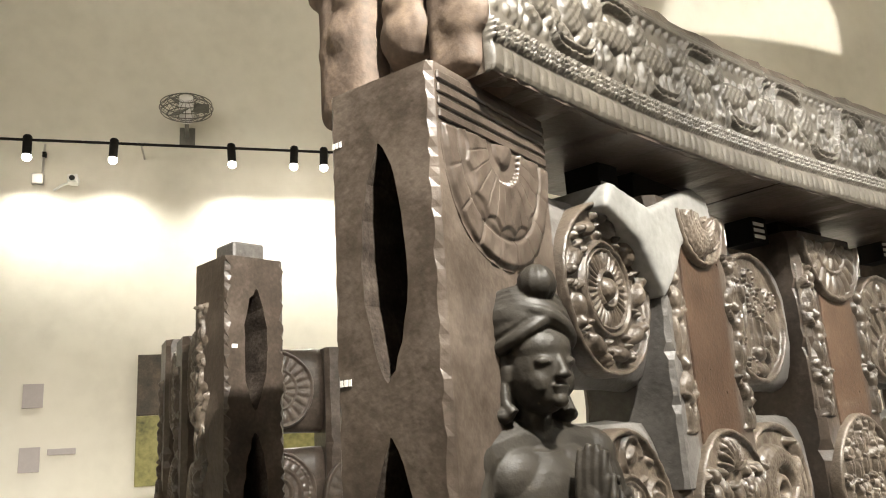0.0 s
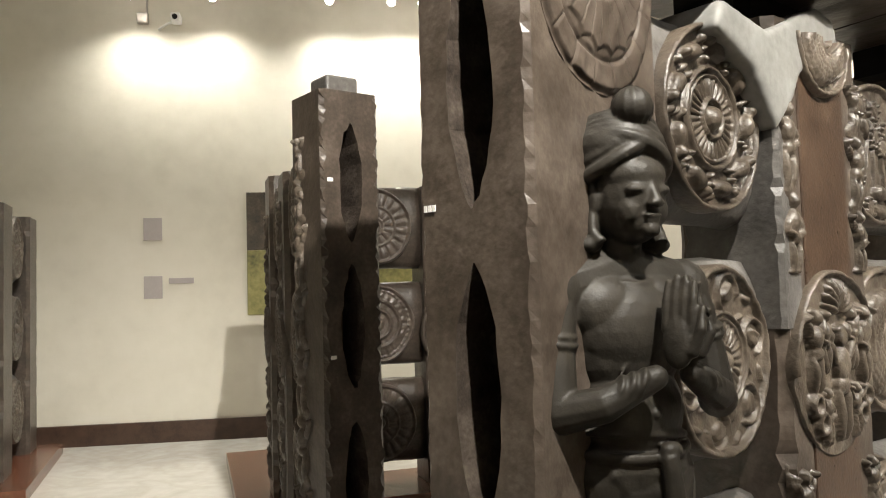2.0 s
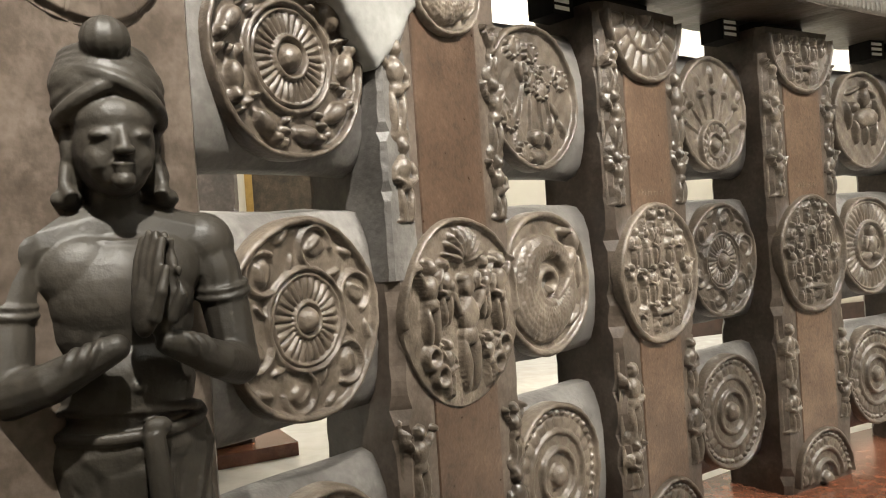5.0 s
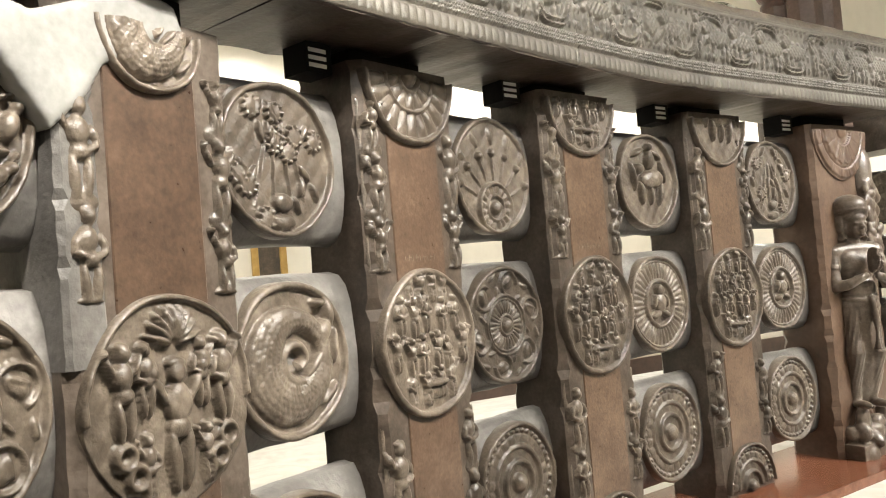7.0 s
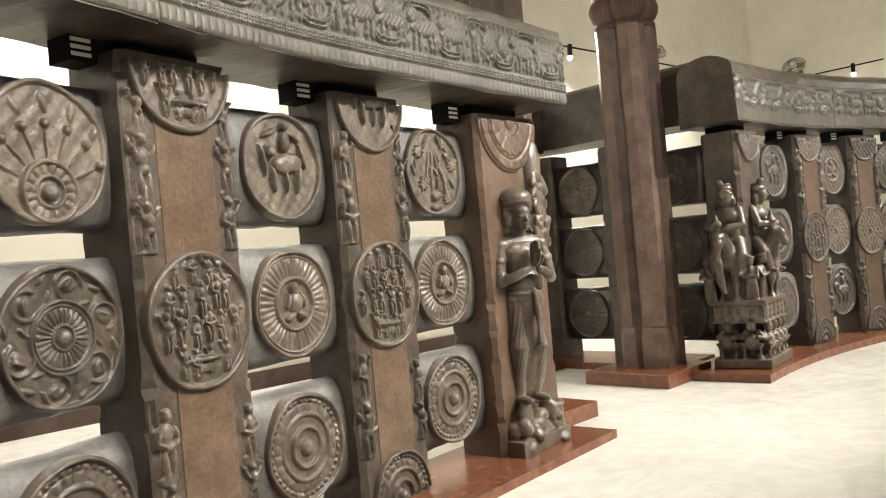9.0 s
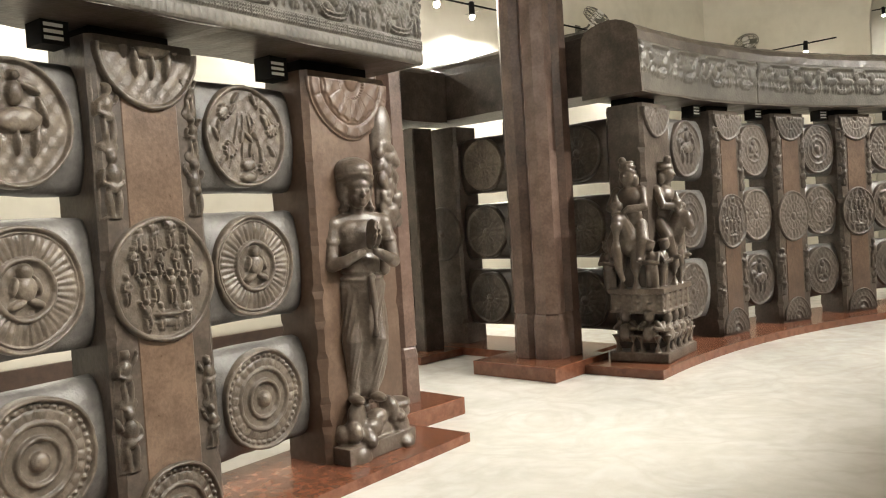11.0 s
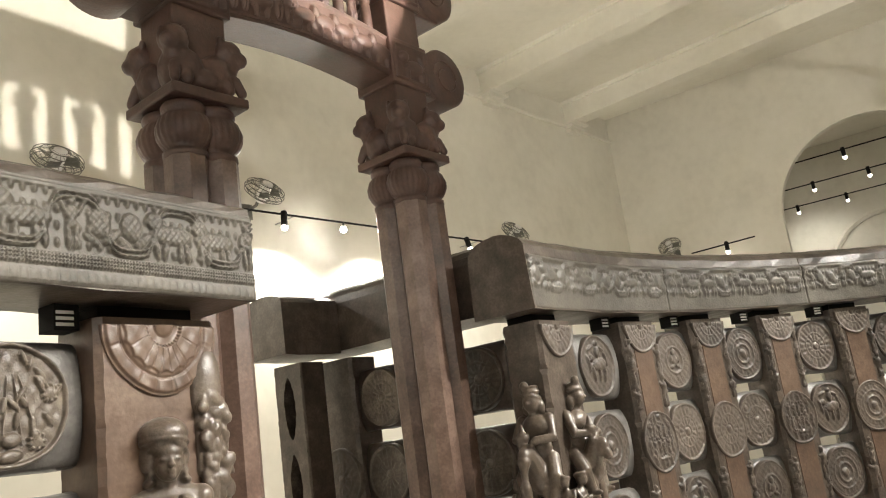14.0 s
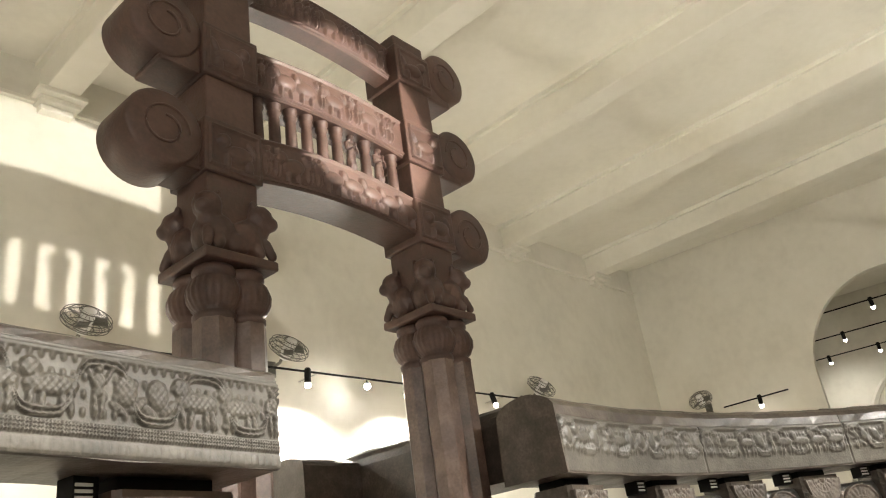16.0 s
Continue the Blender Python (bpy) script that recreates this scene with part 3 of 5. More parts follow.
def pillar(x, y, th, w, top, seed, base=0.06, t=0.38, heads="lotus", middle="story", group="railing pillars", detail=1.0, strips=True, label="", mat=None, panel=True, mr=0.29):
    h = top - base
    carved = (mat or M_CARVED) if detail == 1.0 else M_FAR
    ob = thing("railing_pillar", pose(x, y, base, 0, 0, th), label or "brown sandstone railing pillar with carved medallions and figure borders", "pillar", group)
    part("shaft", pillar_block(w, t, h, seed), mat or M_STONE, ob)
    f = -t / 2
    if panel:
        face = part("panel", solid_box((-w * 0.26, f - 0.006, 0.02), (w * 0.26, f + 0.01, h - 0.1), None, 0.004, 1), M_RED if detail == 1.0 else M_WARM, ob, "smooth red-brown plain panel")
        if detail == 1.0 and seed in (13, 14):
            rng, bm = random.Random(seed), bmesh.new()
            for k in range(9):
                x0 = -w * 0.17 + w * 0.038 * k
                box(bm, (x0, f - 0.0075, h * 0.655), (x0 + 0.004, f - 0.0062, h * 0.655 + rng.uniform(0.015, 0.03)))
                if k % 2:
                    box(bm, (x0 + 0.004, f - 0.0075, h * 0.66), (x0 + 0.016, f - 0.0062, h * 0.66 + 0.004))
            part("inscription", bm, M_CARVED, face, "short line of worn engraved letters")
    nr, na = int(76 * detail), int(220 * detail)
    if middle:
        roundel("middle_medallion", mr, mr * 1.06, middle, carved, ob, pose(0, f, h * 0.51), 0.012, nr=nr, na=na, seed=seed + 5, deep=1.0 if detail == 1.0 else 0.5)
    if heads:
        k = 0.3 if heads == "coil" else 0.47
        roundel("top_half_medallion", w * k, w * k * 1.06, heads, carved, ob, pose(0, f, h - 0.04), 0.012, math.pi, 2 * math.pi, nr, na // 2, seed + 6, 1.0 if detail == 1.0 else 0.5)
        roundel("bottom_half_medallion", w * 0.42, w * 0.46, "ring", carved, ob, pose(0, f, 0.03), 0.012, 0, math.pi, nr, na // 2, seed + 7, 1.0 if detail == 1.0 else 0.5)
    if strips:
        for sx in (-1, 1):
            for k, (z, hh) in enumerate(((h * 0.635, h * 0.3), (h * 0.13, h * 0.25))):
                strip("figure_border", w * 0.21, hh, figure_strip(w * 0.21, hh, seed * 7 + k + sx), carved, ob, pose(sx * w * 0.385, f + 0.004, z), int(20 * detail), int(80 * detail))
    return ob


P_TOPS = [2.47, 2.37, 2.425, 2.44, 2.425, 2.4]
MIDDLES = [None, "naga", "story", "story", "story", None]
for i, (x, y, th, w) in enumerate(PILLARS):
    if i == 0:
        continue
    pillar(x, y, th, w, P_TOPS[i], 11 + i, heads=("lotus", "coil", "lotus", "story", "animal", "worn")[i], middle=MIDDLES[i], strips=0 < i < 5, panel=0 < i < 5, t=0.345 if i == 0 else 0.38, mat=M_WARM if i == 5 else None)
BAR_PATTERNS = [("beast", "vine", "lotus"), ("bush", "coil", "ring"), ("fan", "vine", "ring"), ("animal", "child", "ring"), ("bush", "child", "ring")]
for i, (mx, my) in enumerate(RAIL):
    th = BARS[i]
    n = Vector((math.sin(radians(th)), -math.cos(radians(th))))
    for row, z in enumerate((2.0, 1.28, 0.53)):
        crossbar(mx - 0.125 * n.x, my - 0.125 * n.y, z, th, BAR_PATTERNS[i][row], 31 + 3 * i + row, 0.78 if i == 0 else 0.7, body=M_GREY)

# second quadrant of the railing
C2 = Vector((11.81, 0.11))
R2 = 8.28


def on_ring(phi, R):
    return C2.x + R * math.cos(radians(phi)), C2.y + R * math.sin(radians(phi)), phi - 90


Q_PHI = [117.0, 107.3, 99.4, 91.5, 83.4, 75.0]
for i, phi in enumerate(Q_PHI):
    x, y, th = on_ring(phi, R2)
    pillar(x, y, th, 0.55, 2.43, 61 + i, base=0.08, middle=(None, "story", "lotus", "story", "ring", None)[i], detail=0.45, strips=0 < i < 5, panel=0 < i < 5, group="far railing pillars", mr=0.27)
for i in range(5):
    phi = (Q_PHI[i] + Q_PHI[i + 1]) / 2
    x, y, th = on_ring(phi, R2)
    for row, z in enumerate((2.03, 1.32, 0.61)):
        crossbar(x, y, z, th, ("animal", "child", "ring", "lotus", "vine")[(i + 2 * row) % 5], 81 + 3 * i + row, 0.72, group="far railing crossbars", detail=0.45, deep=0.55, mat=M_FAR)


# ---- coping ----
def catmull(pts, n):
    out = []
    P = [Vector(p) for p in pts]
    P = [2 * P[0] - P[1], *P, 2 * P[-1] - P[-2]]
    for i in range(1, len(P) - 2):
        for k in range(n):
            t = k / n
            out.append(0.5 * ((2 * P[i]) + (P[i + 1] - P[i - 1]) * t + (2 * P[i - 1] - 5 * P[i] + 4 * P[i + 1] - P[i + 2]) * t * t + (3 * P[i] - P[i - 1] - 3 * P[i + 1] + P[i + 2]) * t ** 3))
    out.append(P[-2])
    return out


def coping_profile(front, back, h, crown):
    """(offset towards the front, height) round the section."""
    pts = [(front, 0.0), (front, h)]
    for k in range(1, 10):
        a = math.pi * k / 10
        pts.append(((front + back) / 2 + (front - back) / 2 * math.cos(a), h + crown * math.sin(a) ** 0.8))
    pts += [(back, h), (back, 0.0)]
    return pts


def sweep(path, profile, seed=0, rough=0.006):
    """path: list of (Vector plan, z). The front is to the right of the way."""
    rng = random.Random(seed)
    bm = bmesh.new()
    prev = None
    for i, (p, z) in enumerate(path):
        d = (path[min(i + 1, len(path) - 1)][0] - path[max(i - 1, 0)][0]).normalized()
        n = Vector((d.y, -d.x))
        ring = [bm.verts.new((p.x + n.x * o + rng.uniform(-rough, rough), p.y + n.y * o + rng.uniform(-rough, rough), z + q + rng.uniform(-rough, rough))) for o, q in profile]
        if prev:
            for k in range(len(ring)):
                bm.faces.new((prev[k], prev[(k + 1) % len(ring)], ring[(k + 1) % len(ring)], ring[k]))
        else:
            bm.faces.new(ring)
        prev = ring
    bm.faces.new(prev[::-1])
    return bm


def frieze_items(length, h, seed):
    rng = random.Random(seed)
    items = []
    x = 0.05
    while x < length:
        kind = rng.random()
        z0 = h * 0.36
        s = h * 0.5
        if kind < 0.35:                      # a four-footed beast
            items += [(x + 0.12, z0 + 0.5 * s, 0.13, 0.2 * s, 0.03, 0.05), (x + 0.02, z0 + 0.75 * s, 0.05, 0.2 * s, 0.03, 0.4)]
            items += [(x + q, z0 + 0.18 * s, 0.018, 0.24 * s, 0.024, rng.uniform(-0.2, 0.2)) for q in (0.03, 0.08, 0.17, 0.21)]
            x += 0.27
        elif kind < 0.7:
            items += carved_man(x + 0.07, z0, s, rng, 0.028)
            x += 0.15
        else:                                # fruit and leaf
            items += [(x + 0.06, z0 + 0.55 * s, 0.06, 0.3 * s, 0.028, 0.1), (x + 0.12, z0 + 0.3 * s, 0.06, 0.1 * s, 0.022, 0.7), (x + 0.02, z0 + 0.2 * s, 0.05, 0.09 * s, 0.02, -0.6)]
            x += 0.17
    return items


def frieze(path, off, h, seed, name, mat, parent, du=0.005, nz=88, bell=True):
    """The carved front of a coping, bent along its path."""
    cum = [0.0]
    for (a, _), (b, _) in zip(path, path[1:]):
        cum.append(cum[-1] + (b - a).length)
    L = cum[-1]
    nx = int(L / du)
    S, Z = np.meshgrid(np.linspace(0, L, nx), np.linspace(0, h, nz), indexing="ij")
    H = np.minimum(0.8 * blobs(S, Z, frieze_items(L - 0.1, h, seed)), 0.021)
    wave = h * 0.62 + h * 0.26 * np.tanh(2.2 * np.sin(S * 2 * math.pi / 0.56))
    for lift in (-0.014, 0.014):
        H = np.maximum(H, 0.024 * np.clip(1 - ((Z - wave - lift) / 0.010) ** 2, 0, 1) ** 0.5)
    leaf = np.abs(np.sin(S * 2 * math.pi / 0.103)) * np.abs(np.sin(Z * 2 * math.pi / 0.16))
    H = np.maximum(H, 0.012 * np.clip(leaf - 0.55, 0, 1) / 0.45)
    H = H + np.where(H > 0.012, 0.003 * np.sin(S * 2 * math.pi / 0.034 + 9 * Z) * np.sin(Z * 2 * math.pi / 0.04), 0)
    H = np.where((Z > h * 0.33) & (Z < h * 0.9), H, 0)
    H = np.maximum(H, 0.012 * (np.abs(Z - h * 0.93) < h * 0.022))
    if bell:
        lo = (Z > h * 0.03) & (Z < h * 0.15)
        H = np.maximum(H, np.where(lo, 0.008 * np.abs(np.sin(S * math.pi / 0.045)) ** 0.4 * np.clip(np.sin(Z / (h * 0.16) * math.pi), 0, 1) ** 0.4, 0))
        band = (Z > h * 0.18) & (Z < h * 0.31)
        H = np.maximum(H, np.where(band, 0.009 + 0.006 * np.sign(np.sin((S + Z) * math.pi / 0.017) * np.sin((S - Z) * math.pi / 0.017)), 0))
    s_axis = np.linspace(0, L, nx)
    px = np.interp(s_axis, cum, [p.x for p, _ in path])
    py = np.interp(s_axis, cum, [p.y for p, _ in path])
    pz = np.interp(s_axis, cum, [z for _, z in path])
    dx, dy = np.gradient(px), np.gradient(py)
    ln = np.hypot(dx, dy)
    nxv, nyv = dy / ln, -dx / ln
    D = off + 0.006 + H
    D[0], D[-1], D[:, 0], D[:, -1] = off - 0.02, off - 0.02, off - 0.02, off - 0.02
    V = np.stack([px[:, None] + nxv[:, None] * D, py[:, None] + nyv[:, None] * D, pz[:, None] + Z], -1)
    idx = np.arange(nx * nz).reshape(nx, nz)
    q = np.stack([idx[:-1, :-1], idx[1:, :-1], idx[1:, 1:], idx[:-1, 1:]], -1).reshape(-1, 4)
    me = bpy.data.meshes.new(name)
    me.from_pydata(V.reshape(-1, 3).tolist(), [], q.tolist())
    me.update()
    return link(name, me, mat, parent, "", True)


def coping(path, front, back, h, crown, seed, label, du=0.005, nz=88, bell=True, mat=None):
    ob = thing("coping_stone", Matrix(), label, "coping", "railing coping stones")
    # darker stone than the frieze: shade under the coping is put into its colour
    block = part("block", sweep(path, coping_profile(front, back, h, crown), seed), mat or M_STONE, ob)
    if du:
        frieze(path, front, h, seed, "frieze", mat or M_COPING, block, du, nz, bell)
    return ob


FRONT_EDGE = [(0.275, 1.56), (0.463, 1.852), (0.86, 2.385), (1.392, 2.985), (1.91, 3.5), (2.48, 4.03), (3.25, 4.66), (4.235, 5.285), (5.37, 5.965)]
front = catmull([Vector(p) for p in FRONT_EDGE], 9)
curve = []
for i, p in enumerate(front):
    d = (front[min(i + 1, len(front) - 1)] - front[max(i - 1, 0)]).normalized()
    u = i / (len(front) - 1)
    curve.append((p - Vector((d.y, -d.x)) * 0.31, 2.475 + 0.08 * u * (1 - u)))
cuts = [0, 26, 46, len(curve) - 1]
for k in range(3):
    coping(curve[cuts[k]:cuts[k + 1] + 1], 0.31, -0.27, 0.5, 0.1, 5 + k, "grey stone coping carved with a running frieze of beasts and vines")
ring_path = [(Vector(on_ring(120.3 - 48 * k / 48, R2)[:2]), 2.495) for k in range(49)]
for k in range(3):
    coping(ring_path[16 * k:16 * k + 17], 0.29, -0.29, 0.47, 0.2, 15 + k, "grey stone coping with a worn carved frieze", 0.014, 36, False)

# return of the second quadrant, seen from behind in the shade
R_DIR = Vector((math.cos(radians(117)), math.sin(radians(117))))
q0 = Vector(on_ring(Q_PHI[0], R2)[:2])
for k in (1, 2):
    p = q0 + R_DIR * 1.2 * k
    pillar(p.x, p.y, -63, 0.55, 2.5, 101 + k, base=0.08, middle="lotus", heads=None, strips=False, panel=False, detail=0.35, group="return railing pillars")
for k in (0, 1):
    p = q0 + R_DIR * (0.6 + 1.2 * k)
    for row, z in enumerate((2.05, 1.32, 0.6)):
        crossbar(p.x, p.y, z, -63, "lotus", 111 + row + 3 * k, 0.72, detail=0.35, group="return railing crossbars", body=M_STONE)
r_path = [(q0 + R_DIR * (2.75 - 2.55 * k / 8), 2.57) for k in range(9)]
coping(r_path, 0.29, -0.29, 0.47, 0.2, 25, "plain dark coping of the return railing", 0)


# ---- plinths ----
def plinth(name, pts, z1, label):
    return tagged(part(name, prism(pts, 0.0, z1), M_PLINTH), label, "plinth")


def band(path, a, b):
    """A plan polygon from offset a to offset b along a path."""
    left, right = [], []
    for i, p in enumerate(path):
        d = (path[min(i + 1, len(path) - 1)] - path[max(i - 1, 0)]).normalized()
        n = Vector((d.y, -d.x))
        left.append((p.x + n.x * a, p.y + n.y * a))
        right.append((p.x + n.x * b, p.y + n.y * b))
    return left + right[::-1]


base_line = [p for p, _ in curve]
base_line[-1] = base_line[-1] + (base_line[-1] - base_line[-2]).normalized() * 0.12
plinth("plinth", band(base_line, 0.42, -0.4), 0.06, "low polished red granite plinth under the railing")
plinth("plinth", band([Vector(on_ring(122 - 52 * k / 24, R2)[:2]) for k in range(25)], 0.46, -0.45), 0.08, "curved red granite plinth under the far railing")
plinth("plinth", band([q0 + R_DIR * 3.0, q0 + R_DIR * 0.55], 0.4, -0.4), 0.08, "red granite plinth under the return railing")



# ---- corner pillar with empty sockets and a praying figure ----
def lens_loop(zc, half, wide, n=22, rng=None, jag=0.006):
    pts = []
    for k in range(n):
        a = 2 * math.pi * k / n
        z = half * math.sin(a)
        y = wide * math.copysign(abs(math.cos(a)) ** 1.5, math.cos(a))
        j = rng.uniform(-jag, jag) if rng else 0
        pts.append((y + j, zc + z + j))
    return pts


def socket_shaft(w, t, h, sockets, seed, half=0.3, wide=0.075, deep=0.3, c=0.016, rag=0.009):
    """A block whose -x end has lens-shaped sockets cut into it; the sockets are a mesh of their own."""
    rng = random.Random(seed)
    bm = bmesh.new()
    n = int(h / 0.025)
    zs = [h * i / n for i in range(n + 1)]

    def wob(s=0.004):
        return rng.uniform(-s, s)
    cols = []
    for x, y in ((-w / 2 + c, t / 2), (w / 2 - c, t / 2), (w / 2, t / 2 - c), (w / 2, -t / 2 + c), (w / 2 - c, -t / 2), (-w / 2 + c, -t / 2)):
        cols.append([bm.verts.new((x + wob(0.0004), y + wob(0.0004), z)) for z in zs])
    left = [bm.verts.new((-w / 2, t / 2 - c + wob(rag), z)) for z in zs]
    right = [bm.verts.new((-w / 2, -t / 2 + c + wob(rag), z)) for z in zs]
    cols = [left] + cols + [right]
    for a, b in zip(cols, cols[1:]):
        for i in range(n):
            bm.faces.new((a[i], b[i], b[i + 1], a[i + 1]))
    bm.faces.new([q[0] for q in cols])
    bm.faces.new([q[-1] for q in cols][::-1])
    edges = []
    for col in (left, right):
        edges += [bm.edges.get((a, b)) or bm.edges.new((a, b)) for a, b in zip(col, col[1:])]
    for i in (0, -1):
        edges.append(bm.edges.get((left[i], right[i])) or bm.edges.new((left[i], right[i])))
    inner = bmesh.new()
    for zc in sockets:
        loop2 = lens_loop(zc, half, wide, 34, rng)
        vs = [bm.verts.new((-w / 2, y, z)) for y, z in loop2]
        edges += [bm.edges.new((vs[k], vs[(k + 1) % len(vs)])) for k in range(len(vs))]
        a = [inner.verts.new((-w / 2, y, z)) for y, z in loop2]
        b = [inner.verts.new((-w / 2 + deep, y * 0.75 + wob(), zc + (z - zc) * 0.93 + wob())) for y, z in loop2]
        for k in range(len(a)):
            j = (k + 1) % len(a)
            inner.faces.new((a[k], a[j], b[j], b[k]))
        inner.faces.new(b)
    bmesh.ops.triangle_fill(bm, edges=edges, use_beauty=True, normal=(-1, 0, 0))
    return bm, inner


def socket_pillar(x, y, th, w, t, base, top, sockets, seed, label, mat=None, rag=0.005):
    ob = thing("railing_pillar", pose(x, y, base, 0, 0, th), label, "pillar", "railing pillars")
    h = top - base
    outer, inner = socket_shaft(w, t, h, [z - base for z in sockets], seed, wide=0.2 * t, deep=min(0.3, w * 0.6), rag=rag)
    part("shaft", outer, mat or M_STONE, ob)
    # socket walls take a darker colour in place of deep shade
    part("socket", inner, M_SOCKET, ob, "rough hollow lens-shaped sockets coloured dark for their shade")
    return ob


def ball(bm, c, r, turn=(0, 0, 0), sub=2):
    r = r if isinstance(r, (tuple, list)) else (r, r, r)
    bmesh.ops.create_icosphere(bm, subdivisions=sub, radius=1, matrix=pose(*c, *turn) @ Matrix.Diagonal((*r, 1)))


def limb(bm, pts, radii, n=12):
    tube(pts, radii, n, bm)
    for p, r in ((pts[0], radii[0]), (pts[-1], radii[-1])):
        ball(bm, p, r)


def torus(bm, c, R, r, turn=(0, 0, 0), n=28, k=8, sx=1.0, sy=1.0):
    m = pose(*c, *turn)
    grid = []
    for i in range(n):
        a = 2 * math.pi * i / n
        grid.append([bm.verts.new(m @ Vector(((R + r * math.cos(2 * math.pi * j / k)) * math.cos(a) * sx, (R + r * math.cos(2 * math.pi * j / k)) * math.sin(a) * sy, r * math.sin(2 * math.pi * j / k)))) for j in range(k)])
    for i in range(n):
        for j in range(k):
            a, b = grid[i], grid[(i + 1) % n]
            bm.faces.new((a[j], b[j], b[(j + 1) % k], a[(j + 1) % k]))


def praying_figure(bm, bun=True, bend=0.0):
    """A standing figure with joined palms, about 1.62 m from feet to turban; feet at z = 0, front towards -y."""
    # legs and skirt
    for s in (-1, 1):
        limb(bm, [(s * 0.085, 0.02, 0.80), (s * 0.095 + bend * 0.5, -0.04, 0.43), (s * 0.07 + bend, 0.02, 0.06)], [0.095, 0.075, 0.05])
        ball(bm, (s * 0.08 + bend, -0.06, 0.03), (0.05, 0.11, 0.035))
    ball(bm, (0, 0.02, 0.82), (0.175, 0.12, 0.13))
    ball(bm, (0, 0.035, 0.5), (0.19, 0.105, 0.5), sub=3)
    limb(bm, [(0, 0.03, 0.78), (0, 0.04, 0.35)], [0.13, 0.12])
    for k in range(6):
        x = -0.14 + 0.056 * k
        limb(bm, [(x * 0.8, -0.078 + abs(x) * 0.2, 0.8), (x, -0.066 + abs(x) * 0.35, 0.36)], [0.009, 0.008], 6)
    # sash hanging from the belt
    tube([(0.02, -0.115, 0.86), (0.03, -0.13, 0.68), (0.03, -0.12, 0.46)], [0.022, 0.028, 0.03], 8, bm)
    torus(bm, (0, 0.02, 0.87), 0.155, 0.014, (8, 0, 0), sy=0.76)
    torus(bm, (0, 0.02, 0.895), 0.152, 0.010, (-6, 6, 0), sy=0.76)
    ball(bm, (0.03, -0.11, 0.87), (0.03, 0.022, 0.022))
    # trunk
    ball(bm, (0, 0.01, 0.95), (0.145, 0.115, 0.14), sub=3)
    ball(bm, (0, 0.02, 1.09), (0.155, 0.11, 0.13), sub=3)
    ball(bm, (0, 0.03, 1.19), (0.18, 0.105, 0.11), sub=3)
    ball(bm, (0, -0.105, 0.955), (0.012, 0.008, 0.012))
    limb(bm, [(-0.17, 0.025, 1.24), (0, 0.035, 1.28), (0.17, 0.025, 1.24)], [0.068, 0.075, 0.068])
    limb(bm, [(0, 0.03, 1.26), (0, 0.005, 1.38)], [0.06, 0.052])
    # scarf across the chest
    tube([(0.15, 0.005, 1.29), (0.1, -0.045, 1.24), (0.0, -0.0765, 1.13), (-0.09, -0.078, 1.03), (-0.14, -0.035, 0.98)], [0.004, 0.004, 0.004, 0.004, 0.004], 8, bm)
    torus(bm, (0, 0.02, 1.275), 0.088, 0.0055, (18, 0, 0), sy=0.95)
    # soft chest and upper arms
    ball(bm, (0, -0.01, 1.14), (0.15, 0.092, 0.13), sub=3)
    for s in (-1, 1):
        ball(bm, (s * 0.07, -0.012, 1.19), (0.1, 0.066, 0.085), sub=3)
    # arms and joined palms
    for s in (-1, 1):
        sh = (s * 0.185, 0.02, 1.235)
        el = (s * 0.228, -0.05, 0.965)
        wr = (s * 0.05, -0.165, 1.045)
        ball(bm, sh, (0.072, 0.07, 0.075), sub=3)
        limb(bm, [sh, (s * 0.205, 0.0, 1.17), (s * 0.219, -0.015, 1.09), el], [0.062, 0.057, 0.054, 0.046])
        limb(bm, [el, (s * 0.16, -0.125, 0.99), wr], [0.048, 0.041, 0.028])
        torus(bm, (s * 0.215, -0.01, 1.125), 0.056, 0.0075, (10, -s * 8, 0))
        torus(bm, (s * 0.213, -0.008, 1.143), 0.056, 0.006, (10, -s * 8, 0))
        for k in range(3):
            c = (s * (0.085 + 0.022 * k), -0.152 + 0.01 * k, 1.03 - 0.007 * k)
            torus(bm, c, 0.034, 0.0075, (0, s * 68, s * 25), n=18, k=6)
    # palms laid together, fingers up
    hand = pose(0.015, -0.172, 1.045, 0, 8, 24)
    for s in (-1, 1):
        ball(bm, hand @ Vector((s * 0.018, 0.0, 0.07)), (0.02, 0.038, 0.06), (0, 8, 24), 3)
        for k in range(4):
            y = -0.03 + 0.02 * k
            top = 0.222 - 0.012 * abs(k - 1.6)
            limb(bm, [hand @ Vector((s * 0.018, y, 0.1)), hand @ Vector((s * 0.016, y * 1.02, 0.165)), hand @ Vector((s * 0.01, y * 1.0, top))], [0.0115, 0.0115, 0.0085], 8)
        limb(bm, [hand @ Vector((s * 0.02, -0.035, 0.05)), hand @ Vector((s * 0.024, -0.055, 0.1)), hand @ Vector((s * 0.014, -0.052, 0.145))], [0.014, 0.0125, 0.009], 8)
    # head
    hx = 0.0
    ball(bm, (hx, -0.025, 1.455), (0.083, 0.098, 0.115), sub=3)
    ball(bm, (hx, -0.045, 1.40), (0.062, 0.07, 0.06), sub=3)
    ball(bm, (hx, -0.107, 1.372), (0.024, 0.022, 0.02))
    limb(bm, [(hx, -0.108, 1.485), (hx, -0.132, 1.432)], [0.009, 0.014], 8)
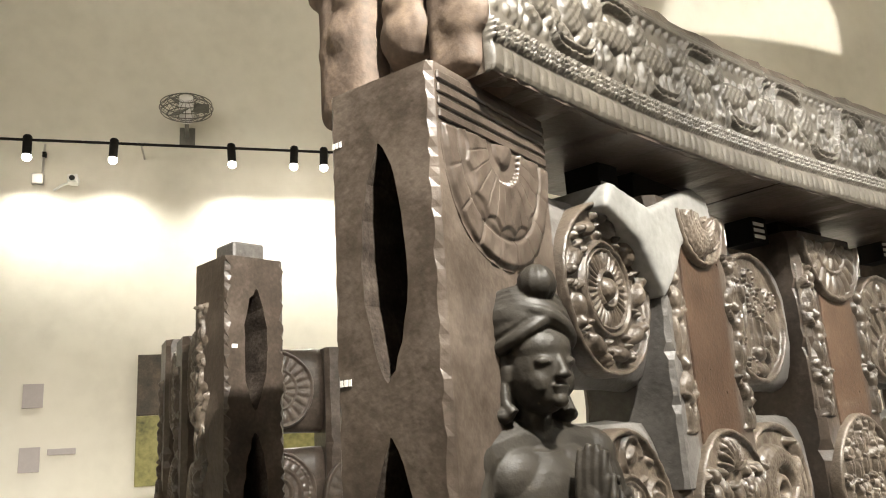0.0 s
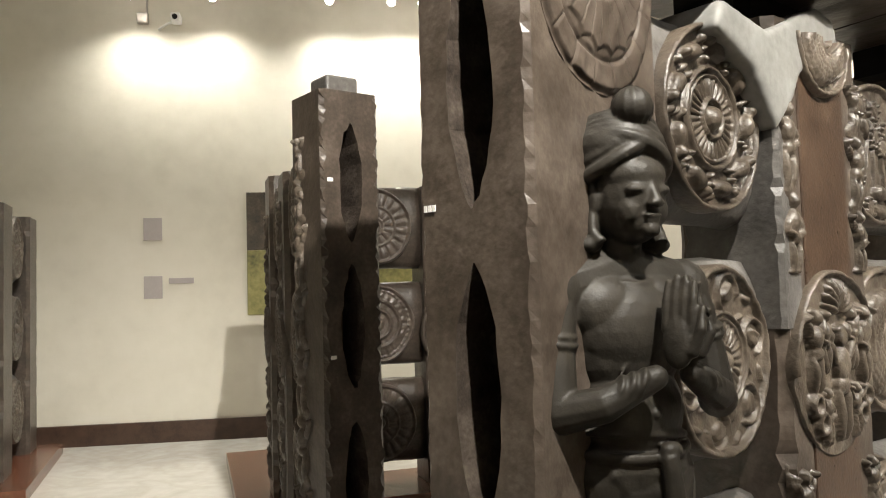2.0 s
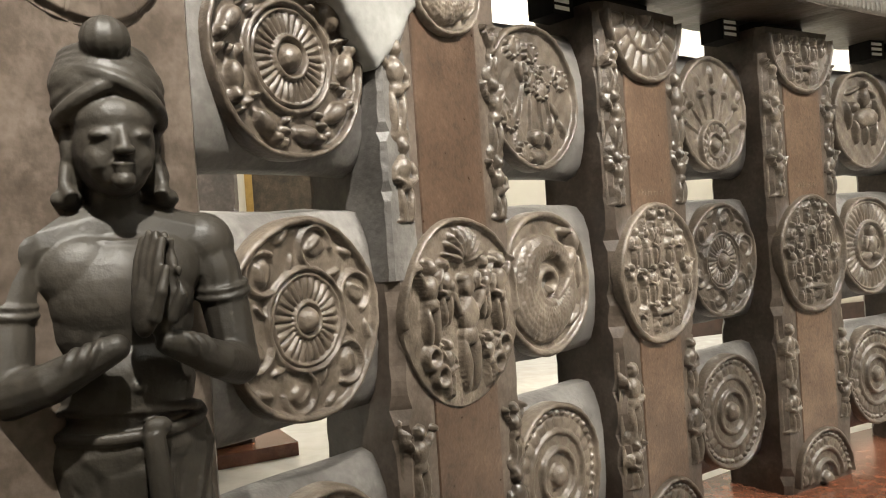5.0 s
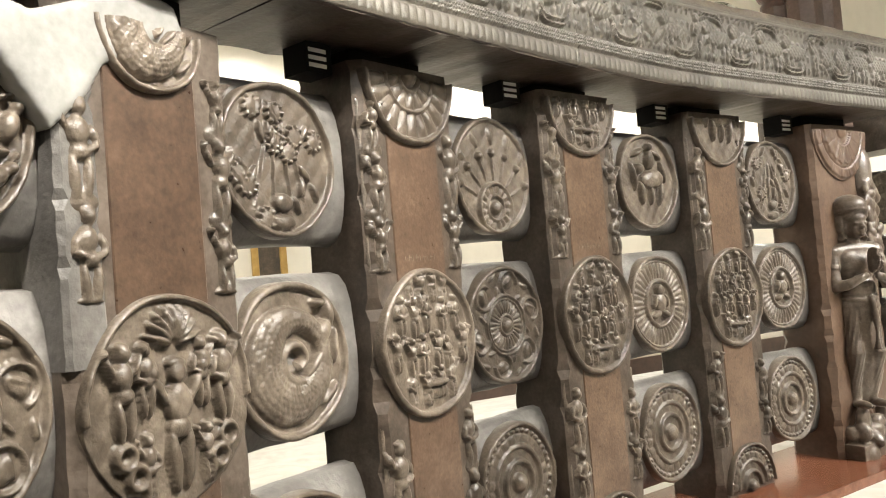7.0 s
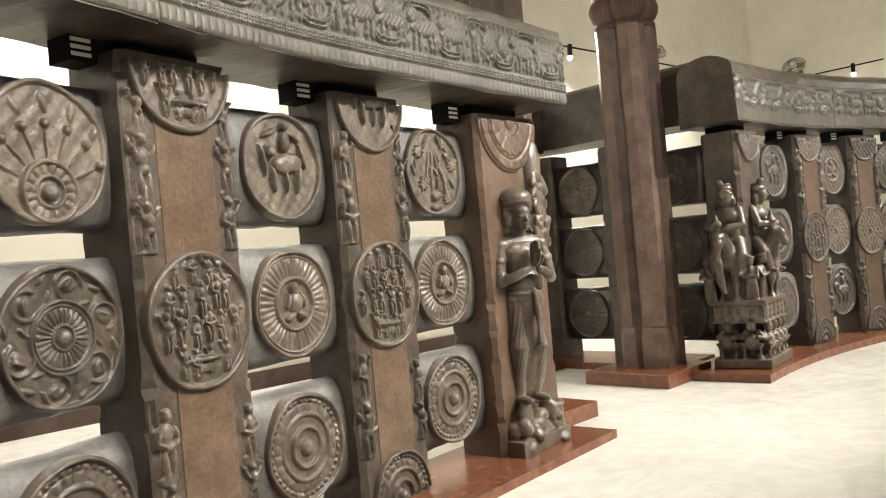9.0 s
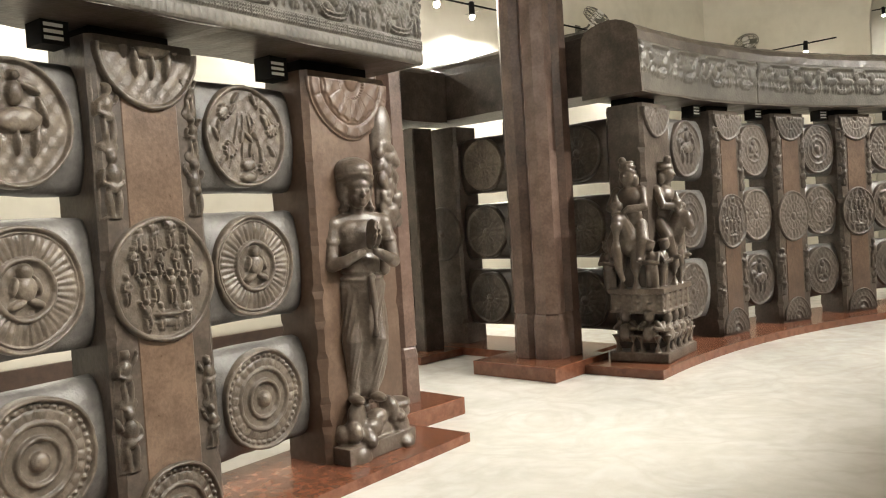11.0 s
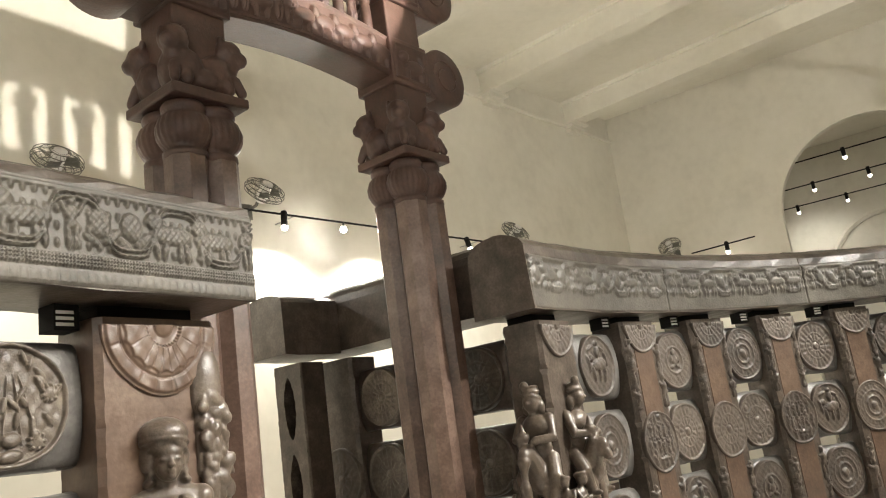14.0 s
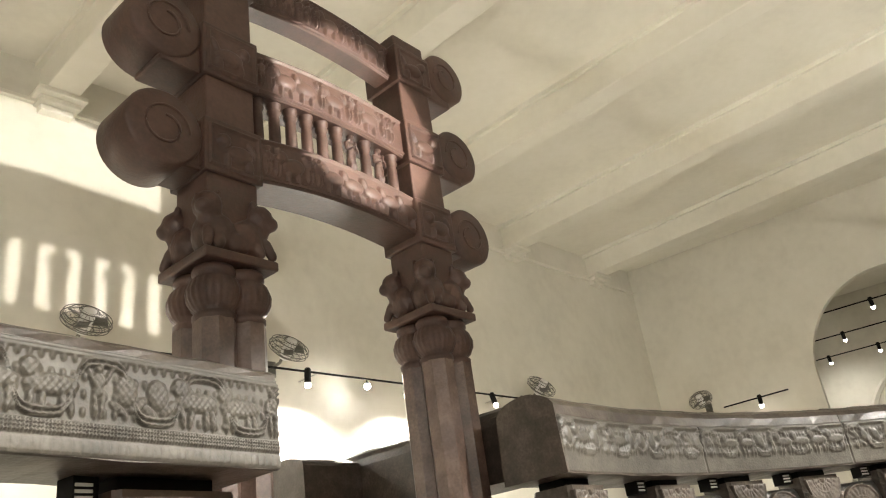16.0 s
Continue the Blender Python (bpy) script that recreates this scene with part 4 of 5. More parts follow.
    for s in (-1, 1):
        ball(bm, (hx + s * 0.011, -0.13, 1.43), (0.011, 0.012, 0.009))
        ball(bm, (hx + s * 0.035, -0.102, 1.464), (0.027, 0.018, 0.014))
        tube([(hx + s * 0.056, -0.088, 1.465), (hx + s * 0.034, -0.121, 1.4605), (hx + s * 0.012, -0.114, 1.463)], [0.0025, 0.003, 0.0025], 6, bm)
        tube([(hx + s * 0.062, -0.078, 1.492), (hx + s * 0.034, -0.107, 1.501), (hx + s * 0.01, -0.113, 1.49)], [0.005, 0.006, 0.005], 6, bm)
        ball(bm, (hx + s * 0.034, -0.074, 1.42), (0.036, 0.038, 0.046))
        # ear, ring and hair roll
        ball(bm, (hx + s * 0.088, -0.005, 1.45), (0.014, 0.028, 0.045))
        tube([(hx + s * 0.09, -0.01, 1.42), (hx + s * 0.098, -0.02, 1.37), (hx + s * 0.088, -0.04, 1.345)], [0.012, 0.013, 0.016], 8, bm)
        ball(bm, (hx + s * 0.098, 0.01, 1.345), (0.04, 0.05, 0.026), (0, s * 12, 0))
        ball(bm, (hx + s * 0.085, 0.03, 1.39), (0.04, 0.05, 0.06))
    ball(bm, (hx, -0.118, 1.404), (0.026, 0.013, 0.006))
    ball(bm, (hx, -0.114, 1.392), (0.021, 0.013, 0.007))
    # turban with wound folds
    ball(bm, (hx, 0.02, 1.575), (0.122, 0.128, 0.085), sub=3)
    ball(bm, (hx, -0.04, 1.5), (0.082, 0.082, 0.06), sub=3)
    for k in range(4):
        for e in (-1, 1):
            torus(bm, (hx + e * 0.004, 0.012 + 0.006 * k - 0.004 * e, 1.545 + 0.021 * k), 0.108 - 0.006 * k, 0.019, (-13 - 2 * k, e * (27 - 5 * k), 0), sy=1.05)
    if bun:
        ball(bm, (hx - 0.01, -0.07, 1.66), (0.05, 0.05, 0.046), sub=3)
        for k in range(6):
            torus(bm, (hx - 0.01, -0.07, 1.66), 0.047, 0.005, (90, 0, 30 * k), n=22, k=6)
    else:
        ball(bm, (hx, 0.01, 1.62), (0.09, 0.1, 0.05), sub=3)


def carve(name, fill, mat, parent, m, voxel=0.006, label="", smooth=3):
    """Joins rounded lumps into one carved surface."""
    bm = bmesh.new()
    fill(bm)
    ob = part(name, bm, mat, parent, label, True)
    ob.matrix_basis = m
    mod = ob.modifiers.new("carve", "REMESH")
    mod.mode, mod.voxel_size, mod.use_smooth_shade = "VOXEL", voxel, True
    if smooth:
        sm = ob.modifiers.new("wear", "SMOOTH")
        sm.factor, sm.iterations = 0.5, smooth
    return ob


X0, Y0, T0, W0 = PILLARS[0]
corner = socket_pillar(X0, Y0, T0, W0, 0.345, 0.06, 2.47, (1.995, 1.274, 0.55), 3, "tall brown sandstone corner pillar with empty sockets and a praying figure")
for k in range(4):
    part("moulding", solid_box((-0.262, -0.1795, 2.262 + 0.034 * k), (0.268, -0.165, 2.288 + 0.034 * k), None, 0.004, 1), M_STONE, corner)
roundel("top_half_medallion", 0.268, 0.34, "worn", M_STONE, corner, pose(0.004, -0.1725, 2.25) @ Matrix.Diagonal((1, 0.8, 1, 1)), 0.002, math.pi, 2 * math.pi, 90, 200, 7)
carve("praying_figure", lambda bm: praying_figure(bm), M_FIGURE, corner, pose(0.03, -0.2, 0.205, 0, 0, -22) @ Matrix.Scale(1.0, 4), 0.0042, "dark polished figure with turban and joined palms", 3)
bm = bmesh.new()
for z in (1.64,):
    for k in range(3):
        box(bm, (-0.288, 0.115 + 0.014 * k, z), (-0.2862, 0.125 + 0.014 * k, z + 0.016))
for k in range(3):
    box(bm, (-0.288, 0.125 + 0.012 * k, 2.26), (-0.2862, 0.133 + 0.012 * k, 2.275))
part("number_label", bm, M_WHITE, corner, "small white painted inventory number")


# broken buff end of the coping above the corner pillar
def broken_piece(lo, hi, seed):
    """A split lump of stone with rounded, uneven sides."""
    def fill(bm):
        rng = random.Random(seed)
        box(bm, lo, hi, None, min(b - a for a, b in zip(lo, hi)) * 0.22)
        for k in range(14):
            c = [rng.uniform(a + 0.05, b - 0.05) for a, b in zip(lo, hi)]
            k3 = rng.randrange(3)
            c[k3] = rng.choice((lo[k3] + 0.03, hi[k3] - 0.03))
            ball(bm, c, [rng.uniform(0.05, 0.11) if q != k3 else 0.045 for q in range(3)])
    return fill


e0, e1 = curve[0][0], curve[1][0]
end_angle = math.degrees(math.atan2(e1.y - e0.y, e1.x - e0.x))
be = thing("coping_fragment", pose(e0.x + 0.1 * math.cos(radians(end_angle)), e0.y + 0.1 * math.sin(radians(end_angle)), 2.485, 0, 0, end_angle), "split buff sandstone end of the coping with a deep crack", "coping")
for k, (lo, hi) in enumerate((((-0.2, 0.05, -0.03), (0.1, 0.27, 0.5)), ((-0.16, -0.1, 0.1), (0.1, 0.02, 0.5)), ((-0.14, -0.285, 0.0), (0.12, -0.115, 0.53)))):
    carve("fragment", broken_piece(lo, hi, 40 + k), M_BREAK, be, Matrix(), 0.012, "", 4)

# ---- plaster repair on the second pillar ----
px, py, pth, pw = PILLARS[1]


def plaster(bm):
    poly = [(-0.325, 1.93), (-0.21, 2.04), (-0.16, 2.13), (-0.05, 2.18), (0.06, 2.24), (0.14, 2.24), (0.1, 2.36), (-0.02, 2.385), (-0.2, 2.31), (-0.36, 2.24), (-0.62, 2.29), (-0.66, 2.2), (-0.45, 2.1), (-0.36, 1.98)]
    rows = [[bm.verts.new((x, y, z)) for x, z in poly] for y in (-0.215, 0.14)]
    bm.faces.new(rows[0])
    bm.faces.new(rows[1][::-1])
    for k in range(len(poly)):
        q = (k + 1) % len(poly)
        bm.faces.new((rows[0][k], rows[0][q], rows[1][q], rows[1][k]))


rp = thing("plaster_repair", pose(px, py, 0.06, 0, 0, pth), "smooth whitish plaster repair on a broken pillar top", "plaster")
carve("plaster", plaster, M_PLASTER, rp, Matrix(), 0.012, "", 6)
part("filled_edge", pillar_block(0.13, 0.36, 0.78, 19, 0.006, 0.012, 0.03), M_GREY, rp, "flush grey filling down the pillar's edge").matrix_basis = pose(-0.248, -0.016, 1.3)

# ---- praying figure on the last pillar of the near railing ----
lx, ly, lth, lw = PILLARS[5]
end_fig = thing("praying_figure", pose(lx - 0.04 * math.cos(radians(lth)), ly - 0.04 * math.sin(radians(lth)), 0.06, 0, 0, lth), "worn brown stone figure with joined palms on a rocky base", "statue")


def end_statue(bm):
    m0 = bmesh.new()
    praying_figure(m0, False, -0.04)
    bmesh.ops.transform(m0, matrix=pose(0.0, -0.24, 0.33, 0, 0, -24) @ Matrix.Diagonal((0.88, 0.95, 0.88, 1)), verts=m0.verts)
    me = bpy.data.meshes.new("tmp")
    m0.to_mesh(me)
    m0.free()
    bm.from_mesh(me)
    bpy.data.meshes.remove(me)
    rng = random.Random(9)
    for k in range(26):
        a = rng.uniform(0, 1)
        ball(bm, (-0.22 + 0.5 * a, -0.2 - rng.uniform(0, 0.12), rng.uniform(0.03, 0.27)), (rng.uniform(0.05, 0.1), rng.uniform(0.06, 0.1), rng.uniform(0.04, 0.08)), (rng.uniform(0, 90), 0, 0))
    box(bm, (-0.28, -0.33, 0.0), (0.31, -0.18, 0.1))
    # leafy branch beside the head, worn smooth at the top
    for k in range(46):
        u = k / 45
        ball(bm, (0.335 - 0.03 * u + rng.uniform(-0.075, 0.075), -0.215 - rng.uniform(0, 0.02), 1.42 + 0.5 * u), (0.022 + rng.uniform(0, 0.022), 0.026, rng.uniform(0.03, 0.06)), (0, rng.uniform(-50, 50), 0), 2)
    box(bm, (0.21, -0.215, 1.5), (0.4, -0.1, 1.98), None, 0.04)
    ball(bm, (0.3, -0.18, 1.98), (0.1, 0.07, 0.22), (0, 6, 0), 3)
    ball(bm, (0.325, -0.18, 1.72), (0.105, 0.06, 0.2), (0, -6, 0), 3)
    limb(bm, [(0.3, -0.19, 1.5), (0.27, -0.2, 1.3), (0.25, -0.2, 1.12)], [0.06, 0.045, 0.04])
    # thick bobbed hair
    ball(bm, (-0.01, -0.235, 1.74), (0.122, 0.125, 0.09), sub=3)
    torus(bm, (-0.01, -0.24, 1.695), 0.113, 0.012, (-10, 8, 0))
    for s in (-1, 1):
        ball(bm, (s * 0.088, -0.215 - s * 0.02, 1.63), (0.034, 0.06, 0.07), sub=2)


carve("figure", end_statue, M_FIGURE2, end_fig, Matrix(), 0.007, "", 2)


# ---- riders on the corner pillar of the far railing ----
def rider_side(bm, m, seed):
    """A rider on a mount above a railed box carried by squat figures; the face looks along -y."""
    rng = random.Random(seed)
    b = bmesh.new()
    # mount seen from the front, its body running back into the pillar
    ball(b, (0.0, 0.0, 1.1), (0.13, 0.2, 0.16), sub=3)
    limb(b, [(-0.01, -0.1, 1.14), (-0.03, -0.17, 1.3)], [0.1, 0.075])
    ball(b, (-0.035, -0.21, 1.27), (0.055, 0.075, 0.085), (30, 0, 0), 3)
    if seed == 1:
        limb(b, [(-0.035, -0.25, 1.24), (-0.035, -0.27, 1.2)], [0.045, 0.04])
    else:
        limb(b, [(-0.035, -0.25, 1.24), (-0.04, -0.27, 1.05), (-0.03, -0.25, 0.86), (0.0, -0.25, 0.76)], [0.055, 0.045, 0.035, 0.025])
    for s in (-1, 1):
        ball(b, (-0.035 + s * 0.055, -0.17, 1.36), (0.022, 0.02, 0.04))
        limb(b, [(s * 0.07, -0.09, 1.05), (s * 0.075, -0.12, 0.84), (s * 0.07, -0.11, 0.66)], [0.06, 0.045, 0.045])
        # legs and arms of the rider
        limb(b, [(s * 0.09, 0.0, 1.24), (s * 0.15, -0.1, 1.1), (s * 0.13, -0.13, 0.95)], [0.07, 0.055, 0.04])
        ball(b, (s * 0.13, -0.16, 0.93), (0.03, 0.055, 0.025))
        limb(b, [(s * 0.12, 0.0, 1.55), (s * 0.165, -0.07, 1.4), (s * 0.06, -0.17, 1.39)], [0.05, 0.043, 0.036])
    ball(b, (0.01, -0.01, 1.33), (0.115, 0.1, 0.12), sub=3)
    ball(b, (0.01, -0.02, 1.48), (0.13, 0.1, 0.12), sub=3)
    limb(b, [(0.01, -0.02, 1.56), (0.01, -0.04, 1.64)], [0.045, 0.045])
    ball(b, (0.01, -0.055, 1.69), (0.07, 0.075, 0.085), sub=3)
    ball(b, (0.01, -0.13, 1.685), (0.014, 0.016, 0.018))
    for s in (-1, 1):
        ball(b, (0.01 + s * 0.07, -0.02, 1.65), (0.03, 0.04, 0.06))
    for k in range(4):
        torus(b, (0.01, -0.035, 1.74 + 0.02 * k), 0.07 - 0.006 * k, 0.017, (-6, (-1) ** k * 14, 0), n=18, k=6)
    ball(b, (0.01, -0.03, 1.77), (0.07, 0.07, 0.05), sub=2)
    ball(b, (-0.02, -0.08, 1.83), (0.038, 0.038, 0.038))
    # casket held before the chest
    ball(b, (-0.06, -0.16, 1.42), (0.06, 0.055, 0.05), sub=2)
    limb(b, [(-0.06, -0.16, 1.46), (-0.06, -0.16, 1.52)], [0.03, 0.012])
    # attendants
    for x in (-0.21, 0.2):
        limb(b, [(x - 0.03, -0.05, 0.66), (x - 0.025, -0.06, 0.82)], [0.032, 0.036])
        limb(b, [(x + 0.03, -0.05, 0.66), (x + 0.025, -0.06, 0.82)], [0.032, 0.036])
        ball(b, (x, -0.06, 0.9), (0.065, 0.055, 0.11), sub=2)
        ball(b, (x, -0.08, 1.05), (0.045, 0.05, 0.055))
        torus(b, (x, -0.07, 1.085), 0.04, 0.016, (-8, 10, 0), n=14, k=6)
        limb(b, [(x - 0.06, -0.05, 0.97), (x - 0.075, -0.1, 0.89), (x, -0.14, 0.91)], [0.024, 0.021, 0.018])
        limb(b, [(x + 0.06, -0.05, 0.97), (x + 0.075, -0.1, 0.89), (x, -0.14, 0.91)], [0.024, 0.021, 0.018])
    bmesh.ops.transform(b, matrix=m, verts=b.verts)
    me = bpy.data.meshes.new("tmp")
    b.to_mesh(me)
    b.free()
    bm.from_mesh(me)
    bpy.data.meshes.remove(me)


def squat(bm, m):
    b = bmesh.new()
    ball(b, (0, -0.05, 0.17), (0.07, 0.08, 0.09), sub=2)
    ball(b, (0, -0.06, 0.32), (0.05, 0.055, 0.06), sub=2)
    for s in (-1, 1):
        limb(b, [(s * 0.04, -0.05, 0.12), (s * 0.09, -0.1, 0.15), (s * 0.07, -0.07, 0.02)], [0.04, 0.035, 0.03])
        limb(b, [(s * 0.06, -0.03, 0.26), (s * 0.11, -0.05, 0.2), (s * 0.07, -0.1, 0.22)], [0.028, 0.024, 0.022])
    bmesh.ops.transform(b, matrix=m, verts=b.verts)
    me = bpy.data.meshes.new("tmp")
    b.to_mesh(me)
    b.free()
    bm.from_mesh(me)
    bpy.data.meshes.remove(me)


cx, cy, cth = on_ring(Q_PHI[0], R2)
cth += 6
riders = thing("rider_group", pose(cx, cy, 0.08, 0, 0, cth), "dark carved group of riders above a railed box and squat bearers", "statue")
FRONT, SIDE = pose(0.03, -0.19, 0), pose(-0.275, 0.0, 0, 0, 0, -90)


def all_riders(bm):
    rider_side(bm, FRONT, 1)
    rider_side(bm, SIDE, 2)
    box(bm, (-0.42, -0.33, 0.44), (0.29, 0.19, 0.46))
    box(bm, (-0.43, -0.34, 0.62), (0.3, 0.2, 0.665))
    box(bm, (-0.40, -0.31, 0.46), (0.27, 0.17, 0.62))
    box(bm, (-0.45, -0.36, 0.0), (0.31, 0.2, 0.09))
    for k in range(5):
        x = -0.36 + 0.14 * k
        box(bm, (x, -0.325, 0.46), (x + 0.05, -0.3, 0.62))
        y = -0.27 + 0.1 * k
        box(bm, (-0.415, y, 0.46), (-0.39, y + 0.045, 0.62))
    for z in (0.5, 0.555):
        box(bm, (-0.40, -0.32, z), (0.27, -0.3, z + 0.03))
        box(bm, (-0.41, -0.3, z), (-0.39, 0.17, z + 0.03))
    for x in (-0.27, -0.1, 0.06, 0.2):
        squat(bm, pose(x, -0.25, 0.09) @ Matrix.Diagonal((0.85, 0.85, 0.95, 1)))
    for y in (-0.18, 0.05):
        squat(bm, pose(-0.34, y, 0.09, 0, 0, -90))


carve("figure", all_riders, M_FIGURE2, riders, Matrix(), 0.0085, "", 1)
qx, qy, qth = on_ring(Q_PHI[5], R2)
far_fig = thing("standing_figure", pose(qx, qy, 0.08, 0, 0, qth), "dark standing figure with joined palms on a block", "statue")
carve("figure", lambda bm: (praying_figure(bm, False), bmesh.ops.transform(bm, matrix=pose(0.0, -0.27, 0.48), verts=bm.verts), box(bm, (-0.24, -0.42, 0.0), (0.24, -0.17, 0.5))), M_FIGURE, far_fig, Matrix(), 0.012, "", 1)

# ---- spacers under the copings ----
def spacer(x, y, th, w, z0, z1, t=0.3, stripes=True, group="coping spacers"):
    if z1 - z0 < 0.03:
        return
    ob = thing("coping_spacer", pose(x, y, z0, 0, 0, th), "black packing block with a white-barred card between pillar and coping", "spacer", group)
    part("block", solid_box((-w / 2 + 0.07, -t / 2 + 0.06, 0), (w / 2 - 0.09, t / 2, z1 - z0 + 0.012)), M_BLACK, ob)
    if stripes:
        bm = bmesh.new()
        side = part("side_block", solid_box((-w / 2 - 0.15, -0.08, -0.05), (-w / 2 - 0.02, 0.06, z1 - z0 + 0.012)), M_BLACK, ob)
        for k in range(3):
            box(bm, (-w / 2 - 0.14, -0.084, -0.03 + 0.03 * k), (-w / 2 - 0.05, -0.0805, -0.014 + 0.03 * k))
        part("card", bm, M_WHITE, side, "white bars on a black card")


def curve_z(x, y):
    return min(curve, key=lambda q: (q[0].x - x) ** 2 + (q[0].y - y) ** 2)[1]


for i, (x, y, th, w) in enumerate(PILLARS):
    if i:
        spacer(x, y, th, w, P_TOPS[i], curve_z(x, y))
for i, phi in enumerate(Q_PHI):
    x, y, th = on_ring(phi, R2)
    spacer(x, y, th, 0.55, 2.43, 2.495, stripes=i > 0, group="far coping spacers")

# ---- return of the railing beside the first entrance ----
L_DIR = Vector((math.cos(radians(123)), math.sin(radians(123))))
l0 = Vector((-1.185, 3.45))
left_end = socket_pillar(l0.x, l0.y, 142, 0.32, 0.32, 0.1, 2.5, (2.05, 1.35, 0.6), 13, "dark sandstone end pillar with empty sockets and a broken top", rag=0.016)
strip("figure_border", 0.16, 2.0, figure_strip(0.16, 2.0, 5), M_CARVED, left_end, pose(0.07, 0.155, 0.2, 0, 0, 180), 30, 180)
part("broken_top", solid_box((-0.08, -0.1, 2.395), (0.1, 0.08, 2.5), None, 0.015), M_GREY, left_end, "rough grey broken stub on top")
bm = bmesh.new()
for z in (1.1, 1.95):
    box(bm, (-0.1645, 0.1, z), (-0.1625, 0.13, z + 0.018))
part("number_label", bm, M_WHITE, left_end, "small white painted inventory number")
for k, (d, top) in enumerate(((0.98, 2.25), (1.9, 2.36))):
    p = l0 + L_DIR * d
    ob = pillar(p.x, p.y, -57, 0.36, top, 131 + k, base=0.1, t=0.34, heads=None, middle="story", strips=False, panel=False, detail=0.6, group="entrance railing pillars", mr=0.17)
    strip("figure_border", 0.26, 1.9, figure_strip(0.26, 1.9, 15 + k), M_CARVED, ob, pose(0.0, -0.165, 0.1), 36, 140)
for k in range(2):
    p = l0 + L_DIR * (0.5 + 0.94 * k)
    for row, z in enumerate((1.98, 1.28, 0.58)):
        crossbar(p.x, p.y, z, -57, ("lotus", "story", "ring")[row], 141 + row + 3 * k, 0.7, detail=0.6, group="entrance railing crossbars", r=0.25)
l2 = l0 + L_DIR * 1.9
B_DIR = Vector((math.cos(radians(33)), math.sin(radians(33))))
p = l2 + B_DIR * 0.6
for row, z in enumerate((2.0, 1.28, 0.56)):
    crossbar(p.x, p.y, z, 33, ("lotus", "ring", "lotus")[row], 151 + row, 0.8, detail=0.6, group="entrance railing crossbars", body=M_STONE, mat=M_STONE)
p = l2 + B_DIR * 1.2
pillar(p.x, p.y, 33, 0.5, 2.3, 161, base=0.1, heads=None, middle="lotus", strips=False, panel=False, detail=0.5, group="entrance railing pillars")
plinth("plinth", band([l0 - L_DIR * 0.45, l0 + L_DIR * 3.6], -0.42, 0.42), 0.1, "red granite plinth under the entrance railing")
plinth("plinth", band([l2 + B_DIR * 0.45, l2 + B_DIR * 1.7], -0.4, 0.4), 0.096, "red granite plinth behind the entrance railing")

# the turn at the back of the far return
r2 = q0 + R_DIR * 2.4
T_DIR = Vector((math.cos(radians(206)), math.sin(radians(206))))
p = r2 + T_DIR * 0.62
socket_pillar(p.x, p.y, 26, 0.3, 0.42, 0.08, 2.47, (2.05, 1.32, 0.6), 23, "dark sandstone pillar with empty lens-shaped sockets")
coping([(r2 + T_DIR * (1.0 - 0.7 * k / 4), 2.535) for k in range(5)], 0.29, -0.29, 0.5, 0.1, 27, "plain dark coping at the turn of the railing", 0)
plinth("plinth", band([r2 + T_DIR * 1.05, r2 + T_DIR * 0.42], -0.4, 0.4), 0.078, "red granite plinth at the turn of the railing")

# ---- gateway ----
GATE = [Vector((5.19, 6.873)), Vector((7.172, 7.85))]
G_ANGLE = math.degrees(math.atan2(GATE[1].y - GATE[0].y, GATE[1].x - GATE[0].x))
SPAN = (GATE[1] - GATE[0]).length
BELL = [(0.135, 0.0), (0.15, 0.02), (0.15, 0.05), (0.125, 0.07), (0.155, 0.1), (0.185, 0.16), (0.19, 0.22), (0.165, 0.29), (0.13, 0.33), (0.15, 0.345), (0.15, 0.375), (0.135, 0.4)]


def octagon(r, cx=0.0, cy=0.0):
    return [(cx + r * math.cos(math.pi / 8 + math.pi * k / 4), cy + r * math.sin(math.pi / 8 + math.pi * k / 4)) for k in range(8)]


def seated_beasts(bm):
    for sx in (-1, 1):
        for sy in (-1, 1):
            ball(bm, (sx * 0.14, sy * 0.15, 4.1), (0.2, 0.18, 0.19), (0, 0, 40), 2)
            ball(bm, (sx * 0.245, sy * 0.225, 4.29), (0.125, 0.12, 0.115), sub=2)
            ball(bm, (sx * 0.31, sy * 0.28, 4.25), (0.075, 0.07, 0.06), sub=2)
            for e in (-1, 1):
                ball(bm, (sx * 0.22 + e * 0.06, sy * 0.2 - e * sx * sy * 0.06, 4.38), (0.03, 0.03, 0.04), sub=2)
            limb(bm, [(sx * 0.2, sy * 0.2, 4.1), (sx * 0.26, sy * 0.23, 4.2)], [0.09, 0.07])
            for q in (0.16, 0.27):
                limb(bm, [(sx * q, sy * 0.27, 4.08), (sx * (q + 0.03), sy * 0.31, 3.98)], [0.045, 0.04])
            ball(bm, (sx * 0.02, sy * 0.27, 4.03), (0.1, 0.06, 0.08), sub=2)
    box(bm, (-0.2, -0.2, 3.94), (0.2, 0.2, 4.25))


def fluted_bell(m):
    """A bell capital whose swelling is cut into ribs."""
    bm = lathe(BELL, 96)
    for v in bm.verts:
        if 0.09 < v.co.z < 0.3:
            k = 1 + 0.035 * abs(math.sin(12 * math.atan2(v.co.y, v.co.x)))
            v.co.x *= k
            v.co.y *= k
    bmesh.ops.transform(bm, matrix=m, verts=bm.verts)
    return bm


